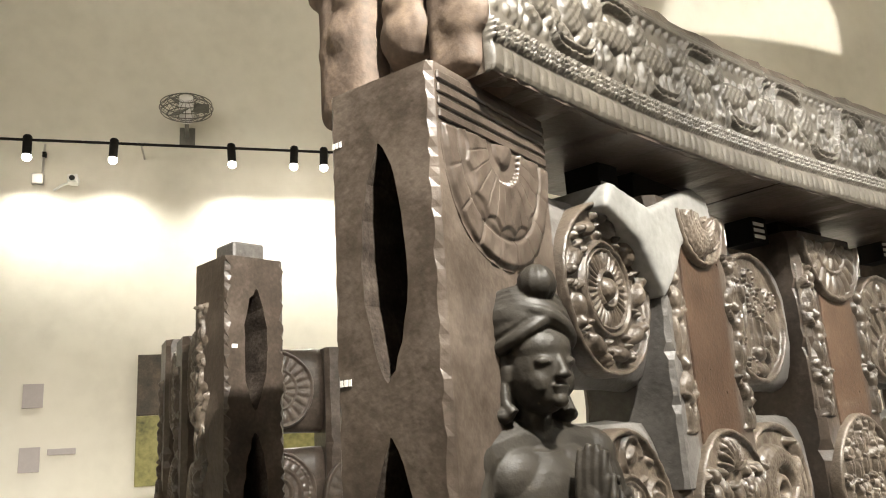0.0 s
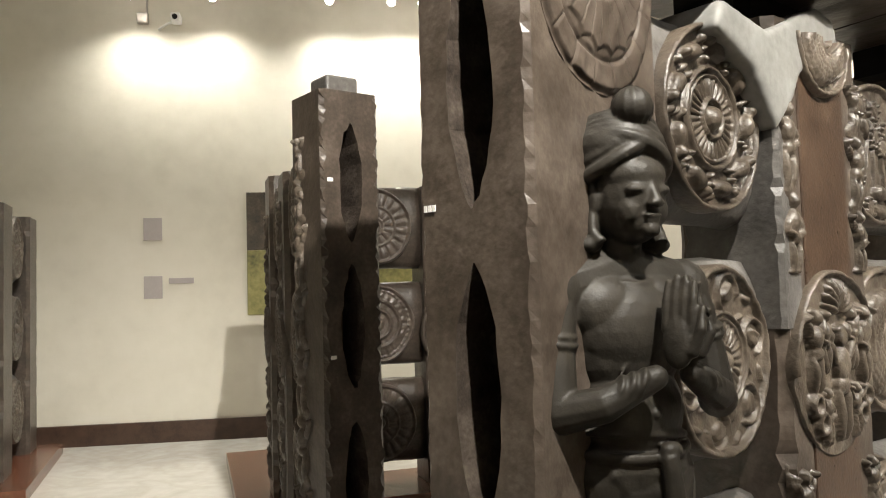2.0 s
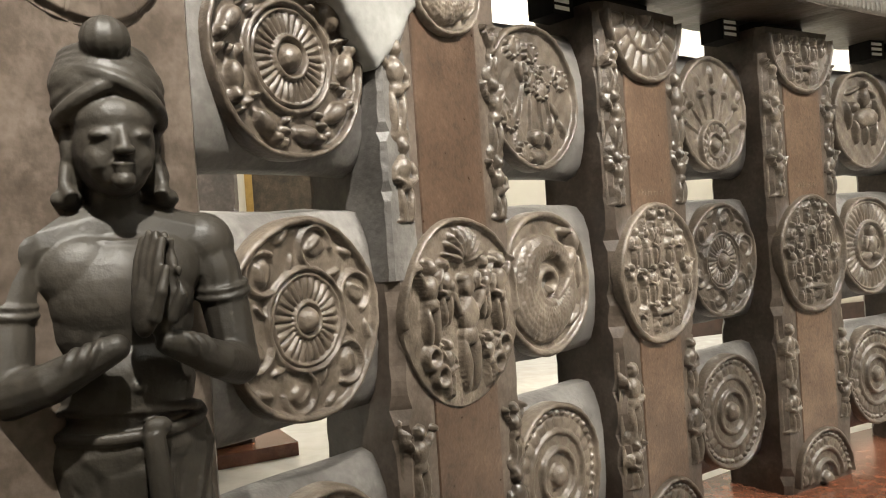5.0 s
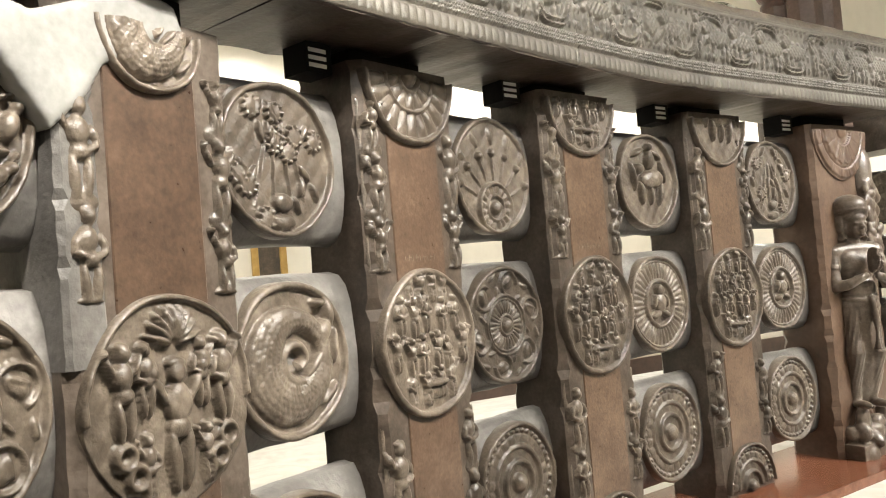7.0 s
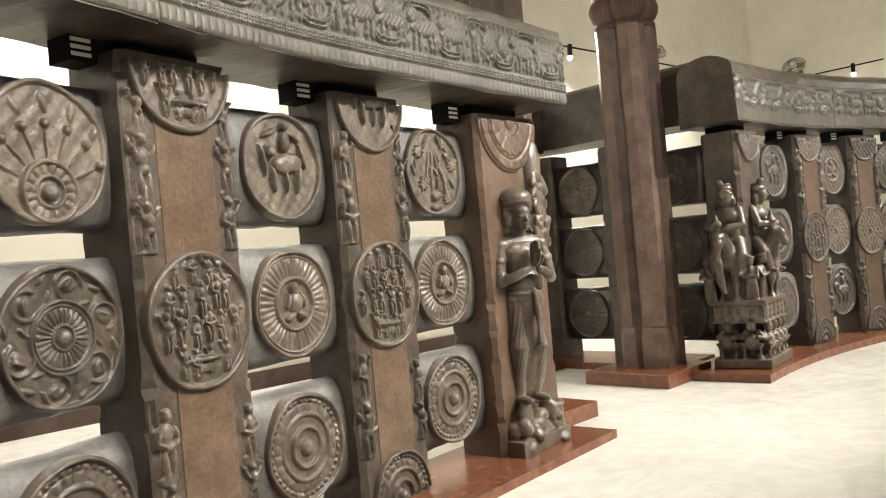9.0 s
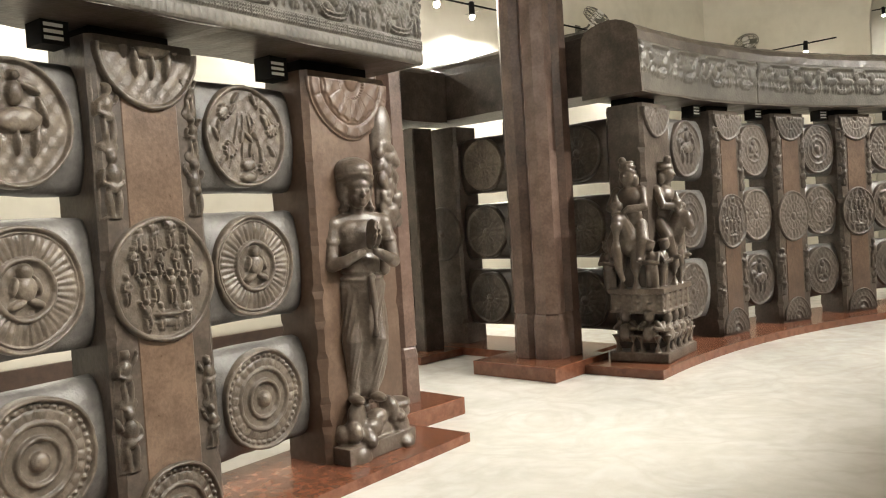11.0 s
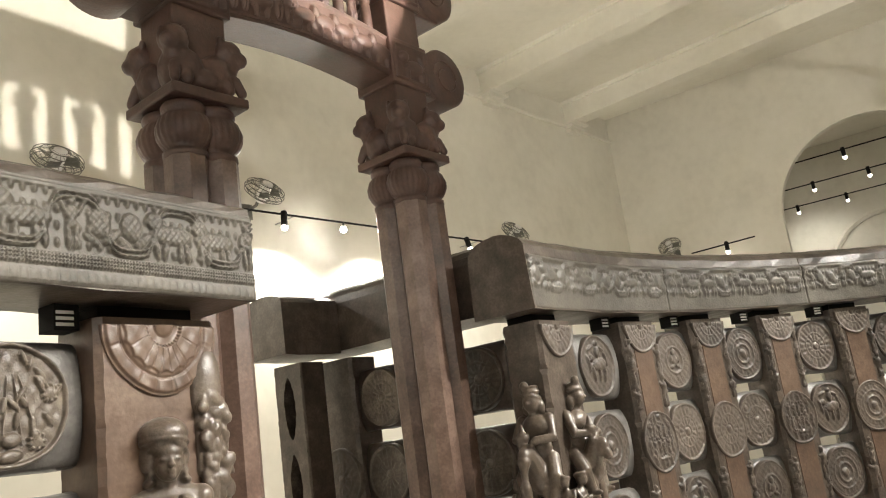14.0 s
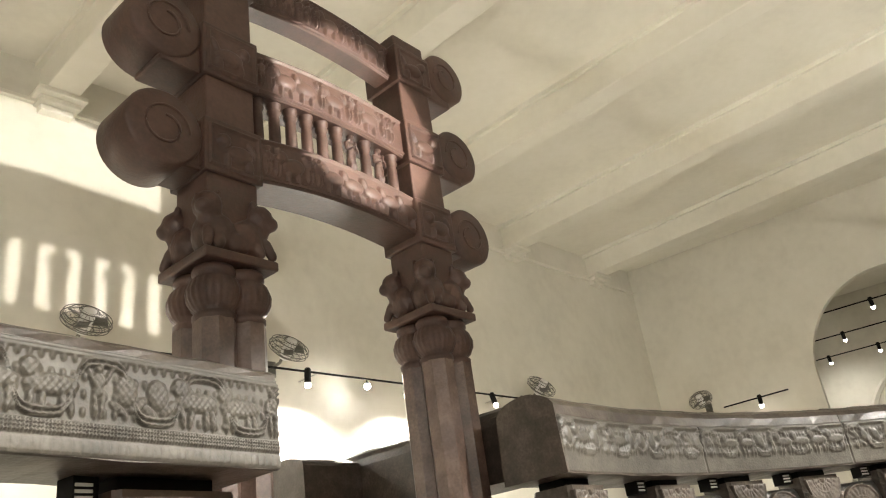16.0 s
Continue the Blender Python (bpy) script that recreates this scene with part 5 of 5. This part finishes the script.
def gate_post(p, label):
    ob = thing("gateway_pillar", pose(p.x, p.y, 0.13, 0, 0, G_ANGLE), label, "pillar", "gateway pillars")
    for sx, sy in ((-1, -1), (1, -1), (1, 1), (-1, 1)):
        part("shaft", prism(octagon(0.145, sx * 0.121, sy * 0.121), 0.42, 3.47), M_POST, ob)
        part("bell_capital", fluted_bell(pose(sx * 0.118, sy * 0.118, 3.46) @ Matrix.Diagonal((0.98, 0.98, 1.0, 1))), M_GATE, ob, smooth=True)
    b = bmesh.new()
    for sx, sy in ((-1, -1), (1, -1), (1, 1), (-1, 1)):
        lathe([(0.17, 0.0), (0.17, 0.34), (0.155, 0.4), (0.13, 0.44)], 8, b, pose(sx * 0.108, sy * 0.108, 0, 0, 0, 22.5))
    part("base", b, M_POST, ob)
    part("abacus", solid_box((-0.3, -0.3, 3.865), (0.3, 0.3, 3.94), None, 0.015), M_GATE, ob)
    carve("seated_beasts", seated_beasts, M_GATE, ob, pose(0, 0, 0.0) @ Matrix.Diagonal((0.88, 0.88, 1, 1)), 0.014, "worn seated beasts back to back", 1)
    part("die", solid_box((-0.215, -0.2, 4.15), (0.215, 0.2, 6.95), None, 0.015), M_GATE, ob)
    return ob


for p in GATE:
    gate_post(p, "clustered octagonal sandstone gateway pillar with bell capitals")
    m = pose(p.x - (0.125 if p.x > 6 else 0.0), p.y - (0.062 if p.x > 6 else 0.0), 0, 0, 0, G_ANGLE)
    tagged(part("plinth", solid_box((-0.44, -0.47, 0), (0.44, 0.47, 0.13), m, 0.006), M_PLINTH), "square red granite plinth under a gateway pillar", "plinth")


def beam_relief(L, h, seed):
    rng = random.Random(seed)
    items = []
    x = -L / 2 + 0.1
    while x < L / 2 - 0.1:
        if rng.random() < 0.6:
            items += carved_man(x, h * 0.2, h * 0.6, rng, 0.02)
            x += 0.1
        else:
            items += [(x + 0.05, h * 0.45, 0.11, h * 0.18, 0.022, 0.1), (x - 0.05, h * 0.62, 0.04, h * 0.15, 0.02, 0.4), (x + 0.1, h * 0.25, 0.02, h * 0.2, 0.016, 0.1), (x, h * 0.25, 0.02, h * 0.2, 0.016, 0)]
            x += 0.22
    return items


def arched(z0, h, bow, half, t, seed, u0):
    """One bowed architrave between and past the posts."""
    n = 36
    bm = bmesh.new()
    prev = None
    for i in range(n + 1):
        u = -half + 2 * half * i / n
        k = max(0.0, 1 - (u / (SPAN / 2)) ** 2)
        z = z0 + bow * k
        ring = [bm.verts.new((u, y, z + q)) for y, q in ((-t, 0.015), (-t + 0.015, 0), (t - 0.015, 0), (t, 0.015), (t, h - 0.015), (t - 0.015, h), (-t + 0.015, h), (-t, h - 0.015))]
        if prev:
            for q in range(8):
                bm.faces.new((prev[q], prev[(q + 1) % 8], ring[(q + 1) % 8], ring[q]))
        else:
            bm.faces.new(ring)
        prev = ring
    bm.faces.new(prev[::-1])
    return bm


def relief_on_beam(z0, h, bow, half, t, seed, parent):
    nx, nz = 260, 36
    U, Z = np.meshgrid(np.linspace(-half, half, nx), np.linspace(0.02, h - 0.02, nz), indexing="ij")
    H = 2.2 * blobs(U, Z, beam_relief(2 * half, h, seed))
    H = np.maximum(H, 0.016 * (np.abs(Z - h * 0.93) < 0.016))
    H = np.maximum(H, 0.016 * (np.abs(Z - h * 0.07) < 0.016))
    Y = -(t + 0.004 + H)
    Y[0], Y[-1], Y[:, 0], Y[:, -1] = -t + 0.02, -t + 0.02, -t + 0.02, -t + 0.02
    W = z0 + bow * np.clip(1 - (U / (SPAN / 2)) ** 2, 0, None) + Z
    idx = np.arange(nx * nz).reshape(nx, nz)
    q = np.stack([idx[:-1, :-1], idx[1:, :-1], idx[1:, 1:], idx[:-1, 1:]], -1).reshape(-1, 4)
    me = bpy.data.meshes.new("relief")
    me.from_pydata(np.stack([U, Y, W], -1).reshape(-1, 3).tolist(), [], q.tolist())
    me.update()
    return link("relief", me, M_GATE, parent, "carved frieze of beasts and figures", True)


def block_relief(u, z0, h, seed, parent):
    """A small crouching beast in a sunk panel on the face of a block."""
    n = 48
    U, Z = np.meshgrid(np.linspace(-0.22, 0.22, n), np.linspace(0.02, h - 0.02, n), indexing="ij")
    rng = random.Random(seed)
    e = rng.choice((-1, 1))
    items = [(e * -0.03, h * 0.42, 0.12, h * 0.17, 0.03, 0.1), (e * 0.1, h * 0.62, 0.055, h * 0.14, 0.034, 0.2), (e * -0.12, h * 0.22, 0.03, h * 0.16, 0.024, 0.1), (e * 0.07, h * 0.22, 0.028, h * 0.18, 0.024, 0), (e * -0.15, h * 0.6, 0.02, h * 0.18, 0.018, 0.5)]
    H = 1.5 * blobs(U, Z, items)
    H = np.maximum(H, 0.018 * ((np.abs(U) > 0.195) | (Z > h - 0.05) | (Z < 0.05)))
    Y = -(0.239 + H)
    Y[0], Y[-1], Y[:, 0], Y[:, -1] = -0.225, -0.225, -0.225, -0.225
    idx = np.arange(n * n).reshape(n, n)
    q = np.stack([idx[:-1, :-1], idx[1:, :-1], idx[1:, 1:], idx[:-1, 1:]], -1).reshape(-1, 4)
    me = bpy.data.meshes.new("relief")
    me.from_pydata(np.stack([U + u, Y, z0 + Z], -1).reshape(-1, 3).tolist(), [], q.tolist())
    me.update()
    return link("relief", me, M_GATE, parent, "worn carved beast", True)


def volute(side, z, t, parent):
    """The rolled end of an architrave."""
    prof = [(0.0, -t), (0.06, -t - 0.012), (0.09, -t), (0.14, -t), (0.16, -t - 0.014), (0.27, -t - 0.014), (0.295, -t + 0.01), (0.295, t - 0.01), (0.27, t + 0.014), (0.0, t)]
    bm = lathe([(max(r, 0.002), y) for r, y in prof], 40, None, pose(side * (SPAN / 2 + 0.54), 0, z, -90, 0, 0) @ Matrix.Diagonal((1, 1, -1, 1)))
    turns = []
    for k in range(34):
        a = 0.24 * k * side + math.pi / 2
        r = 0.09 + 0.003 * k
        turns.append((side * (SPAN / 2 + 0.54) + r * math.cos(a), -t - 0.01, z + r * math.sin(a)))
    tube(turns, 0.011, 6, bm)
    return part("volute", bm, M_GATE, parent, "rolled spiral end", True)


gm = (GATE[0] + GATE[1]) / 2
gate_m = pose(gm.x, gm.y, 0, 0, 0, G_ANGLE)
BEAMS = [(4.72, 0.4, 0.12, 0.19), (5.56, 0.43, 0.1, 0.16), (6.5, 0.4, 0.12, 0.1)]
for k, (z0, h, bow, deep) in enumerate(BEAMS):
    ob = thing("gateway_architrave", gate_m, "bowed red-brown sandstone architrave with rolled ends and carved frieze", "architrave", "gateway architraves")
    beam = part("beam", arched(z0, h, bow, SPAN / 2 + 0.27, deep, k, 0), M_GATE, ob)
    relief_on_beam(z0, h, bow, SPAN / 2 - 0.22, deep, 50 + k, beam)
    for side in (-1, 1):
        arm = part("arm", solid_box((min(side * (SPAN / 2 + 0.24), side * (SPAN / 2 + 0.58)), -0.185, z0 - 0.02), (max(side * (SPAN / 2 + 0.24), side * (SPAN / 2 + 0.58)), 0.185, z0 + 0.22), None, 0.02), M_GATE, ob)
        volute(side, (4.95, 5.87, 6.85)[k], 0.2, arm)
        block = part("block", solid_box((side * SPAN / 2 - 0.25, -0.235, z0 - 0.02), (side * SPAN / 2 + 0.25, 0.235, z0 + h + 0.03), None, 0.015), M_GATE, ob, "carved square block over the pillar")
        block_relief(side * SPAN / 2, z0, h, 90 + 7 * k + side, block)
BAL = [(0.05, 0.0), (0.06, 0.02), (0.045, 0.05), (0.05, 0.07), (0.048, 0.27), (0.04, 0.29), (0.06, 0.33), (0.048, 0.36), (0.064, 0.38), (0.064, 0.44)]
for k in range(10):
    u = -SPAN / 2 + 0.34 + (SPAN - 0.68) * k / 9
    lift = 0.1 * (1 - (u / (SPAN / 2)) ** 2)
    p = gm + (GATE[1] - GATE[0]).normalized() * u
    b = thing("gateway_baluster", pose(p.x + 0.07 * math.sin(radians(G_ANGLE)), p.y - 0.07 * math.cos(radians(G_ANGLE)), 5.135 + lift * 0.9, 0, 0, G_ANGLE), "short turned stone baluster between the architraves" if k not in (6, 8) else "small carved figure standing between the architraves", "baluster", "gateway balusters")
    if k in (6, 8):
        carve("figure", lambda bm: (praying_figure(bm, False), bmesh.ops.transform(bm, matrix=Matrix.Diagonal((0.29, 0.29, 0.285, 1)), verts=bm.verts)), M_GATE, b, Matrix(), 0.008, "", 1)
    else:
        part("shaft", lathe([(r, z * 1.07) for r, z in BAL], 14), M_GATE, b, smooth=True)

# ---- wall fittings ----
RAIL_Z, RAIL_OFF = 4.72, 0.45


def spot_fitting(p, aim, mat):
    """A black tube spot hanging from the lamp rail."""
    ob = thing("spot_lamp", Matrix.Translation(p), "black cylindrical spot lamp on a ceiling rail, switched on", "spot lamp", "rail spot lamps")
    d = (Vector(aim) - Vector(p)).normalized()
    q = d.to_track_quat("-Z", "Y").to_matrix().to_4x4()
    part("bracket", tube([(0, 0, 0.02), (0, 0, 0.1)], 0.012), M_BLACK, ob)
    case = part("body", lathe([(0.038, -0.06), (0.045, -0.05), (0.045, 0.13), (0.03, 0.15)], 18, None, q @ pose(0, 0, 0.0)), M_BLACK, ob, smooth=True)
    b = bmesh.new()
    bmesh.ops.create_icosphere(b, subdivisions=2, radius=0.046, matrix=q @ Matrix.Translation((0, 0, -0.085)))
    part("bulb", b, mat, case, "glowing bulb", True)
    return ob


def spot_light(p, aim, power, size, blend=1.0):
    lamp = bpy.data.lights.new("spot_light", "SPOT")
    lamp.energy, lamp.spot_size, lamp.spot_blend, lamp.shadow_soft_size = power, size, blend, 0.05
    lamp.color = WARM
    ob = new("spot_light", lamp)
    ob.matrix_world = look(Vector(p) + (Vector(aim) - Vector(p)).normalized() * 0.16, aim)
    return ob


def lamp_rail(a, b, group):
    ob = tagged(part("lamp_rail", tube([a, b], 0.016), M_BLACK), "thin black lamp rail along the wall", "lamp rail", group)
    return ob


lamp_rail(on_wall(28, RAIL_OFF, RAIL_Z + 0.1), on_wall(2.2, RAIL_OFF, RAIL_Z + 0.1), "lamp rails")
for s in range(2, 28, 2):
    tagged(part("rail_bracket", tube([on_wall(s + 0.3, 0.0, RAIL_Z + 0.1), on_wall(s + 0.3, RAIL_OFF, RAIL_Z + 0.1)], 0.01), M_STEEL), "thin steel arm holding the lamp rail", "bracket", "rail brackets")
for k, s in enumerate(WALL_SPOTS):
    p = on_wall(s, RAIL_OFF, RAIL_Z)
    aim = on_wall(s + 0.25 * math.sin(k * 2.3), 0.25 if k % 3 else 1.6, 0.6)
    if s > 20:
        aim = on_wall(s + 0.25 * math.sin(k * 2.3), 0.2, 0.6)
    if s == 9.43:
        aim = Vector((5.0, 3.5, 1.2))
    spot_fitting(p, aim, M_GLARE if s == 9.43 else M_LENS)
    spot_light(p, aim, WALL_POWER * (0.75 if s > 20 else 3.8 if 8 < s < 11 else 1.7), 2.6)
# track out of view; its spot at 20.33 is an added floor fill
TRACK_OFF, TRACK_Z = 9.67, 5.3
for s, aim, share in HALL_SPOTS:
    p = on_wall(s, TRACK_OFF, TRACK_Z)
    spot_fitting(p, aim, M_LENS)
    spot_light(p, aim, HALL_POWER * share, 0.5 if s == 18.0 else 0.86 if s < 12 else 0.95, 0.8)
lamp_rail(on_wall(23.5, TRACK_OFF, TRACK_Z + 0.1), on_wall(4.3, TRACK_OFF, TRACK_Z + 0.1), "lamp rails")
for s in range(5, 24, 3):
    tagged(part("rail_rod", tube([on_wall(s, TRACK_OFF, TRACK_Z + 0.1), on_wall(s, TRACK_OFF, HIGH)], 0.008), M_BLACK), "thin black rod hanging the lamp rail", "rod", "rail rods")
# uplights added to brighten the ceiling; these lamps, rail and arms are unseen
for s, share in ((7.5, 1.1), (12.5, 1.6), (17.5, 0.85), (22.5, 1.5), (26.0, 1.7)):
    p = on_wall(s, 11.6, 4.3)
    aim = on_wall(s - 5.5, 4.0, HIGH)
    spot_fitting(p, aim, M_LENS)
    spot_light(p, aim, UP_FILL_POWER * share, 1.9)
lamp_rail(on_wall(27.0, 11.6, 4.4), on_wall(5, 11.6, 4.4), "lamp rails")
for s in range(6, 24, 3):
    tagged(part("rail_bracket", tube([on_wall(s, 12.3, 4.4), on_wall(s, 11.6, 4.4)], 0.01), M_STEEL), "thin steel arm holding the lamp rail", "bracket", "rail brackets")


def wall_fan(m, label="grey wire-caged wall fan, at rest"):
    """A caged fan on a wall arm; the cage faces along -y of m, tipped down."""
    ob = thing("wall_fan", m, label, "fan", "wall fans")
    tip = pose(0, -0.32, 0, -42, 0, 0)
    b = bmesh.new()
    for r, y in ((0.2, 0.0), (0.19, 0.035), (0.19, -0.035), (0.14, 0.06), (0.14, -0.06), (0.08, 0.075), (0.08, -0.075)):
        torus(b, (0, y, 0), r, 0.004, (90, 0, 0), 32, 5)
    for k in range(24):
        a = 2 * math.pi * k / 24
        c, s = math.cos(a), math.sin(a)
        for sg in (-1, 1):
            tube([(0.05 * c, sg * 0.08, 0.05 * s), (0.14 * c, sg * 0.06, 0.14 * s), (0.2 * c, 0, 0.2 * s)], 0.002, 4, b)
    cage = part("cage", b, M_FAN, ob)
    cage.matrix_basis = tip
    for k in range(3):
        blade = part("blade", solid_box((0.03, -0.004, -0.045), (0.17, 0.004, 0.045), pose(0, 0, 0, 0, -120 * k, 0) @ pose(0, 0, 0, 22, 0, 0)), M_FAN, ob)
        blade.matrix_basis = tip
    hub = part("hub", lathe([(0.05, -0.09), (0.055, -0.07), (0.055, 0.06), (0.045, 0.12)], 20, None, tip @ pose(0, 0, 0, -90, 0, 0)), M_WHITE, ob, "white round hub", True)
    part("arm", tube([(0, 0, -0.12), (0, -0.16, -0.1), (0, -0.28, 0.0)], 0.016), M_FAN, ob)
    part("wall_plate", solid_box((-0.06, -0.012, -0.2), (0.06, 0.0, -0.04), None, 0.004), M_FAN, ob)
    return ob


for s, z in ((21.85, 5.27), (13.49, 5.1), (10.77, 5.12), (5.17, 5.1)):
    wall_fan(wall_pose(s, 0.0, z) @ Matrix.Scale(1.4, 4))
pe = CORNER + EU * 1.1
wall_fan(pose(pe.x, pe.y, 5.05, 0, 0, EAST_A) @ Matrix.Scale(1.3, 4))
inw = Vector((EU.y, -EU.x, 0)) * 0.4
pr = CORNER + EU * 2.33 + inw
lamp_rail(CORNER + EU * 1.5 + inw * 0.6 + Vector((0, 0, 4.8)), CORNER + EU * 2.95 + inw * 1.1 + Vector((0, 0, 4.8)), "lamp rails")
spot_fitting(pr + Vector((0, 0, 4.7)), CORNER + EU * 2.2 + Vector((0, 0, 1.0)), M_LENS)
spot_light(pr + Vector((0, 0, 4.7)), CORNER + EU * 2.2 + Vector((0, 0, 1.0)), WALL_POWER, 2.0)

# camera and switch box, notices, poster and framed picture on the long wall
cc = thing("security_camera", wall_pose(22.98, 0.0, 4.48), "small white wall security camera with a dark lens", "camera")
part("body", solid_box((-0.05, -0.3, -0.045), (0.05, -0.14, 0.045), None, 0.015), M_WHITE, cc)
part("lens", lathe([(0.028, 0.0), (0.028, 0.02), (0.02, 0.022)], 16, None, pose(0, -0.295, -0.005, 90, 0, 0)), M_BLACK, cc, "black glass lens")
part("arm", tube([(-0.22, 0, -0.05), (-0.12, -0.1, -0.02), (0, -0.16, 0.0)], 0.014), M_WHITE, cc)
jb = thing("switch_box", wall_pose(23.36, 0.0, 4.54), "small grey wall switch box with a conduit above", "switch box")
part("box", solid_box((-0.06, -0.06, -0.06), (0.06, 0.0, 0.06), None, 0.01), M_STEEL, jb)
part("conduit", tube([(0.04, -0.02, 0.06), (0.05, -0.02, 0.4)], 0.012), M_STEEL, jb)
part("clip", solid_box((0.03, -0.05, 0.25), (0.07, 0.0, 0.31), None, 0.006), M_BLACK, jb)
for z, w, h in ((2.137, 0.19, 0.24), (1.515, 0.19, 0.24)):
    ob = thing("notice", wall_pose(23.28, 0.0, z), "small lilac printed notice on the wall", "notice", "wall notices")
    part("sheet", solid_box((-w / 2, -0.012, 0), (w / 2, 0.0, h), None, 0.002, 1), M_PAPER, ob)
ob = thing("sign_strip", wall_pose(22.99, 0.0, 1.67), "narrow pale sign strip with grey writing", "sign")
part("strip", solid_box((-0.13, -0.012, 0), (0.13, 0.0, 0.06), None, 0.002, 1), M_PAPER, ob)
po = thing("poster", wall_pose(21.35, 0.0, 1.31), "tall olive-green printed panel with a dark upper part", "poster")
part("sheet", solid_box((-0.95, -0.03, 0), (0.95, 0.0, 0.7), None, 0.004, 1), M_POSTER, po)
part("upper_sheet", solid_box((-0.95, -0.03, 0.703), (0.95, 0.0, 1.33), None, 0.004, 1), M_PICTURE, po)
for s, z, w, h in ((17.8, 1.4, 0.4, 1.2), (19.6, 1.5, 0.8, 1.2)):
    fr = thing("framed_picture", wall_pose(s, 0.0, z), "dark picture in a gilt frame on the wall", "picture", "framed pictures")
    bb = bmesh.new()
    for lo, hi in (((-w / 2, -0.05, 0), (-w / 2 + 0.08, 0, h)), ((w / 2 - 0.08, -0.05, 0), (w / 2, 0, h)), ((-w / 2 + 0.08, -0.05, 0), (w / 2 - 0.08, 0, 0.08)), ((-w / 2 + 0.08, -0.05, h - 0.08), (w / 2 - 0.08, 0, h))):
        box(bb, lo, hi, None, 0.012)
    part("frame", bb, M_GILT, fr)
    part("picture", solid_box((-w / 2 + 0.08, -0.02, 0.08), (w / 2 - 0.08, -0.004, h - 0.08)), M_PICTURE, fr)

# start of another railing that runs out from the long wall, across the entrance
E_DIR = Vector((math.cos(radians(-56)), math.sin(radians(-56))))
e_end = Vector((-5.62, 5.98))
for k in range(2):
    p = e_end + E_DIR * 1.2 * k
    pillar(p.x, p.y, 34, 0.36, 2.32, 171 + k, base=0.1, t=0.42, heads=None, middle=None, strips=False, panel=False, detail=0.5, group="entrance railing pillars", label="dark worn railing pillar standing near the wall")
p = e_end + E_DIR * 0.6
for row, z in enumerate((2.0, 1.28, 0.55)):
    crossbar(p.x, p.y, z, 124, ("lotus", "ring", "lotus")[row], 175 + row, 0.85, detail=0.5, group="entrance railing crossbars")
plinth("plinth", band([e_end - E_DIR * 0.3, e_end + E_DIR * 1.75], -0.4, 0.4), 0.1, "red granite plinth under the railing by the wall")

# ---- side hall beyond the arch ----
OUT = Vector((-EU.y, EU.x, 0))
c0 = CORNER + EU * -1.0 + OUT * 0.16
tagged(part("wall_side_1", prism([(c0 + OUT * 0).to_2d()[:], (c0 + OUT * 9).to_2d()[:], (c0 + OUT * 9 - EU * 0.4).to_2d()[:], (c0 - EU * 0.4).to_2d()[:]], 0, HIGH), M_WALL), "cream side wall of the next hall", "wall", kind="structure")
c1 = CORNER + EU * 9 + OUT * 0.16
tagged(part("wall_side_2", prism([c1.to_2d()[:], (c1 + OUT * 9).to_2d()[:], (c1 + OUT * 9 + EU * 0.4).to_2d()[:], (c1 + EU * 0.4).to_2d()[:]], 0, HIGH), M_WALL), "cream side wall of the next hall", "wall", kind="structure")
c2 = CORNER + EU * -1.0 + OUT * 8.0
c3 = CORNER + EU * 9 + OUT * 8.0
tagged(part("wall_side_3", prism([c2.to_2d()[:], c3.to_2d()[:], (c3 + OUT * 0.4).to_2d()[:], (c2 + OUT * 0.4).to_2d()[:]], 0, HIGH), M_WALL), "cream end wall of the next hall", "wall", kind="structure")
# blind arch moulding on its end wall
pts = []
for k in range(25):
    a = math.pi * k / 24
    c = CORNER + EU * (4.6 + 1.6 * math.cos(a)) + OUT * 7.96
    pts.append((c.x, c.y, 4.6 + 1.6 * math.sin(a)))
tagged(part("trim_arch", tube(pts, 0.09, 6), M_WALL), "plaster moulding of a blind arch", "trim", kind="structure")
for k, (d, first) in enumerate(((1.5, 3.46), (4.0, 3.6), (6.4, 2.68))):
    a, b = CORNER - EU * 1.0 + OUT * d + Vector((0, 0, 6.6)), CORNER + EU * 9 + OUT * d + Vector((0, 0, 6.6))
    lamp_rail(a, b, "lamp rails")
    for j in range(6):
        p = CORNER + EU * (first - 1.3 + 1.3 * j) + OUT * d + Vector((0, 0, 6.5))
        spot_fitting(p, p + Vector((0, 0, -2)) + OUT * 0.6, M_LENS)
        if j % 4 == 1:
            spot_light(p, p + Vector((0, 0, -2)) + OUT * 1.6, WALL_POWER * 0.6, 2.4)

# ---- high spot lamp that shines through the gateway on to the long wall ----
hs = Vector((9.11, 3.57, 5.1))
wall_aim = on_wall(13.6, 0.0, 6.5)
spot_fitting(hs, wall_aim, M_LENS)
spot_light(hs, wall_aim, 3900.0, 0.42, 0.15)
lamp_rail(hs + Vector((-0.5, -0.22, 0.1)), hs + Vector((0.5, 0.22, 0.1)), "lamp rails")
tagged(part("rail_rod", tube([hs + Vector((0, 0, 0.1)), hs + Vector((0, 0, HIGH - hs.z))], 0.008), M_BLACK), "thin black rod hanging the lamp rail", "rod", "rail rods")
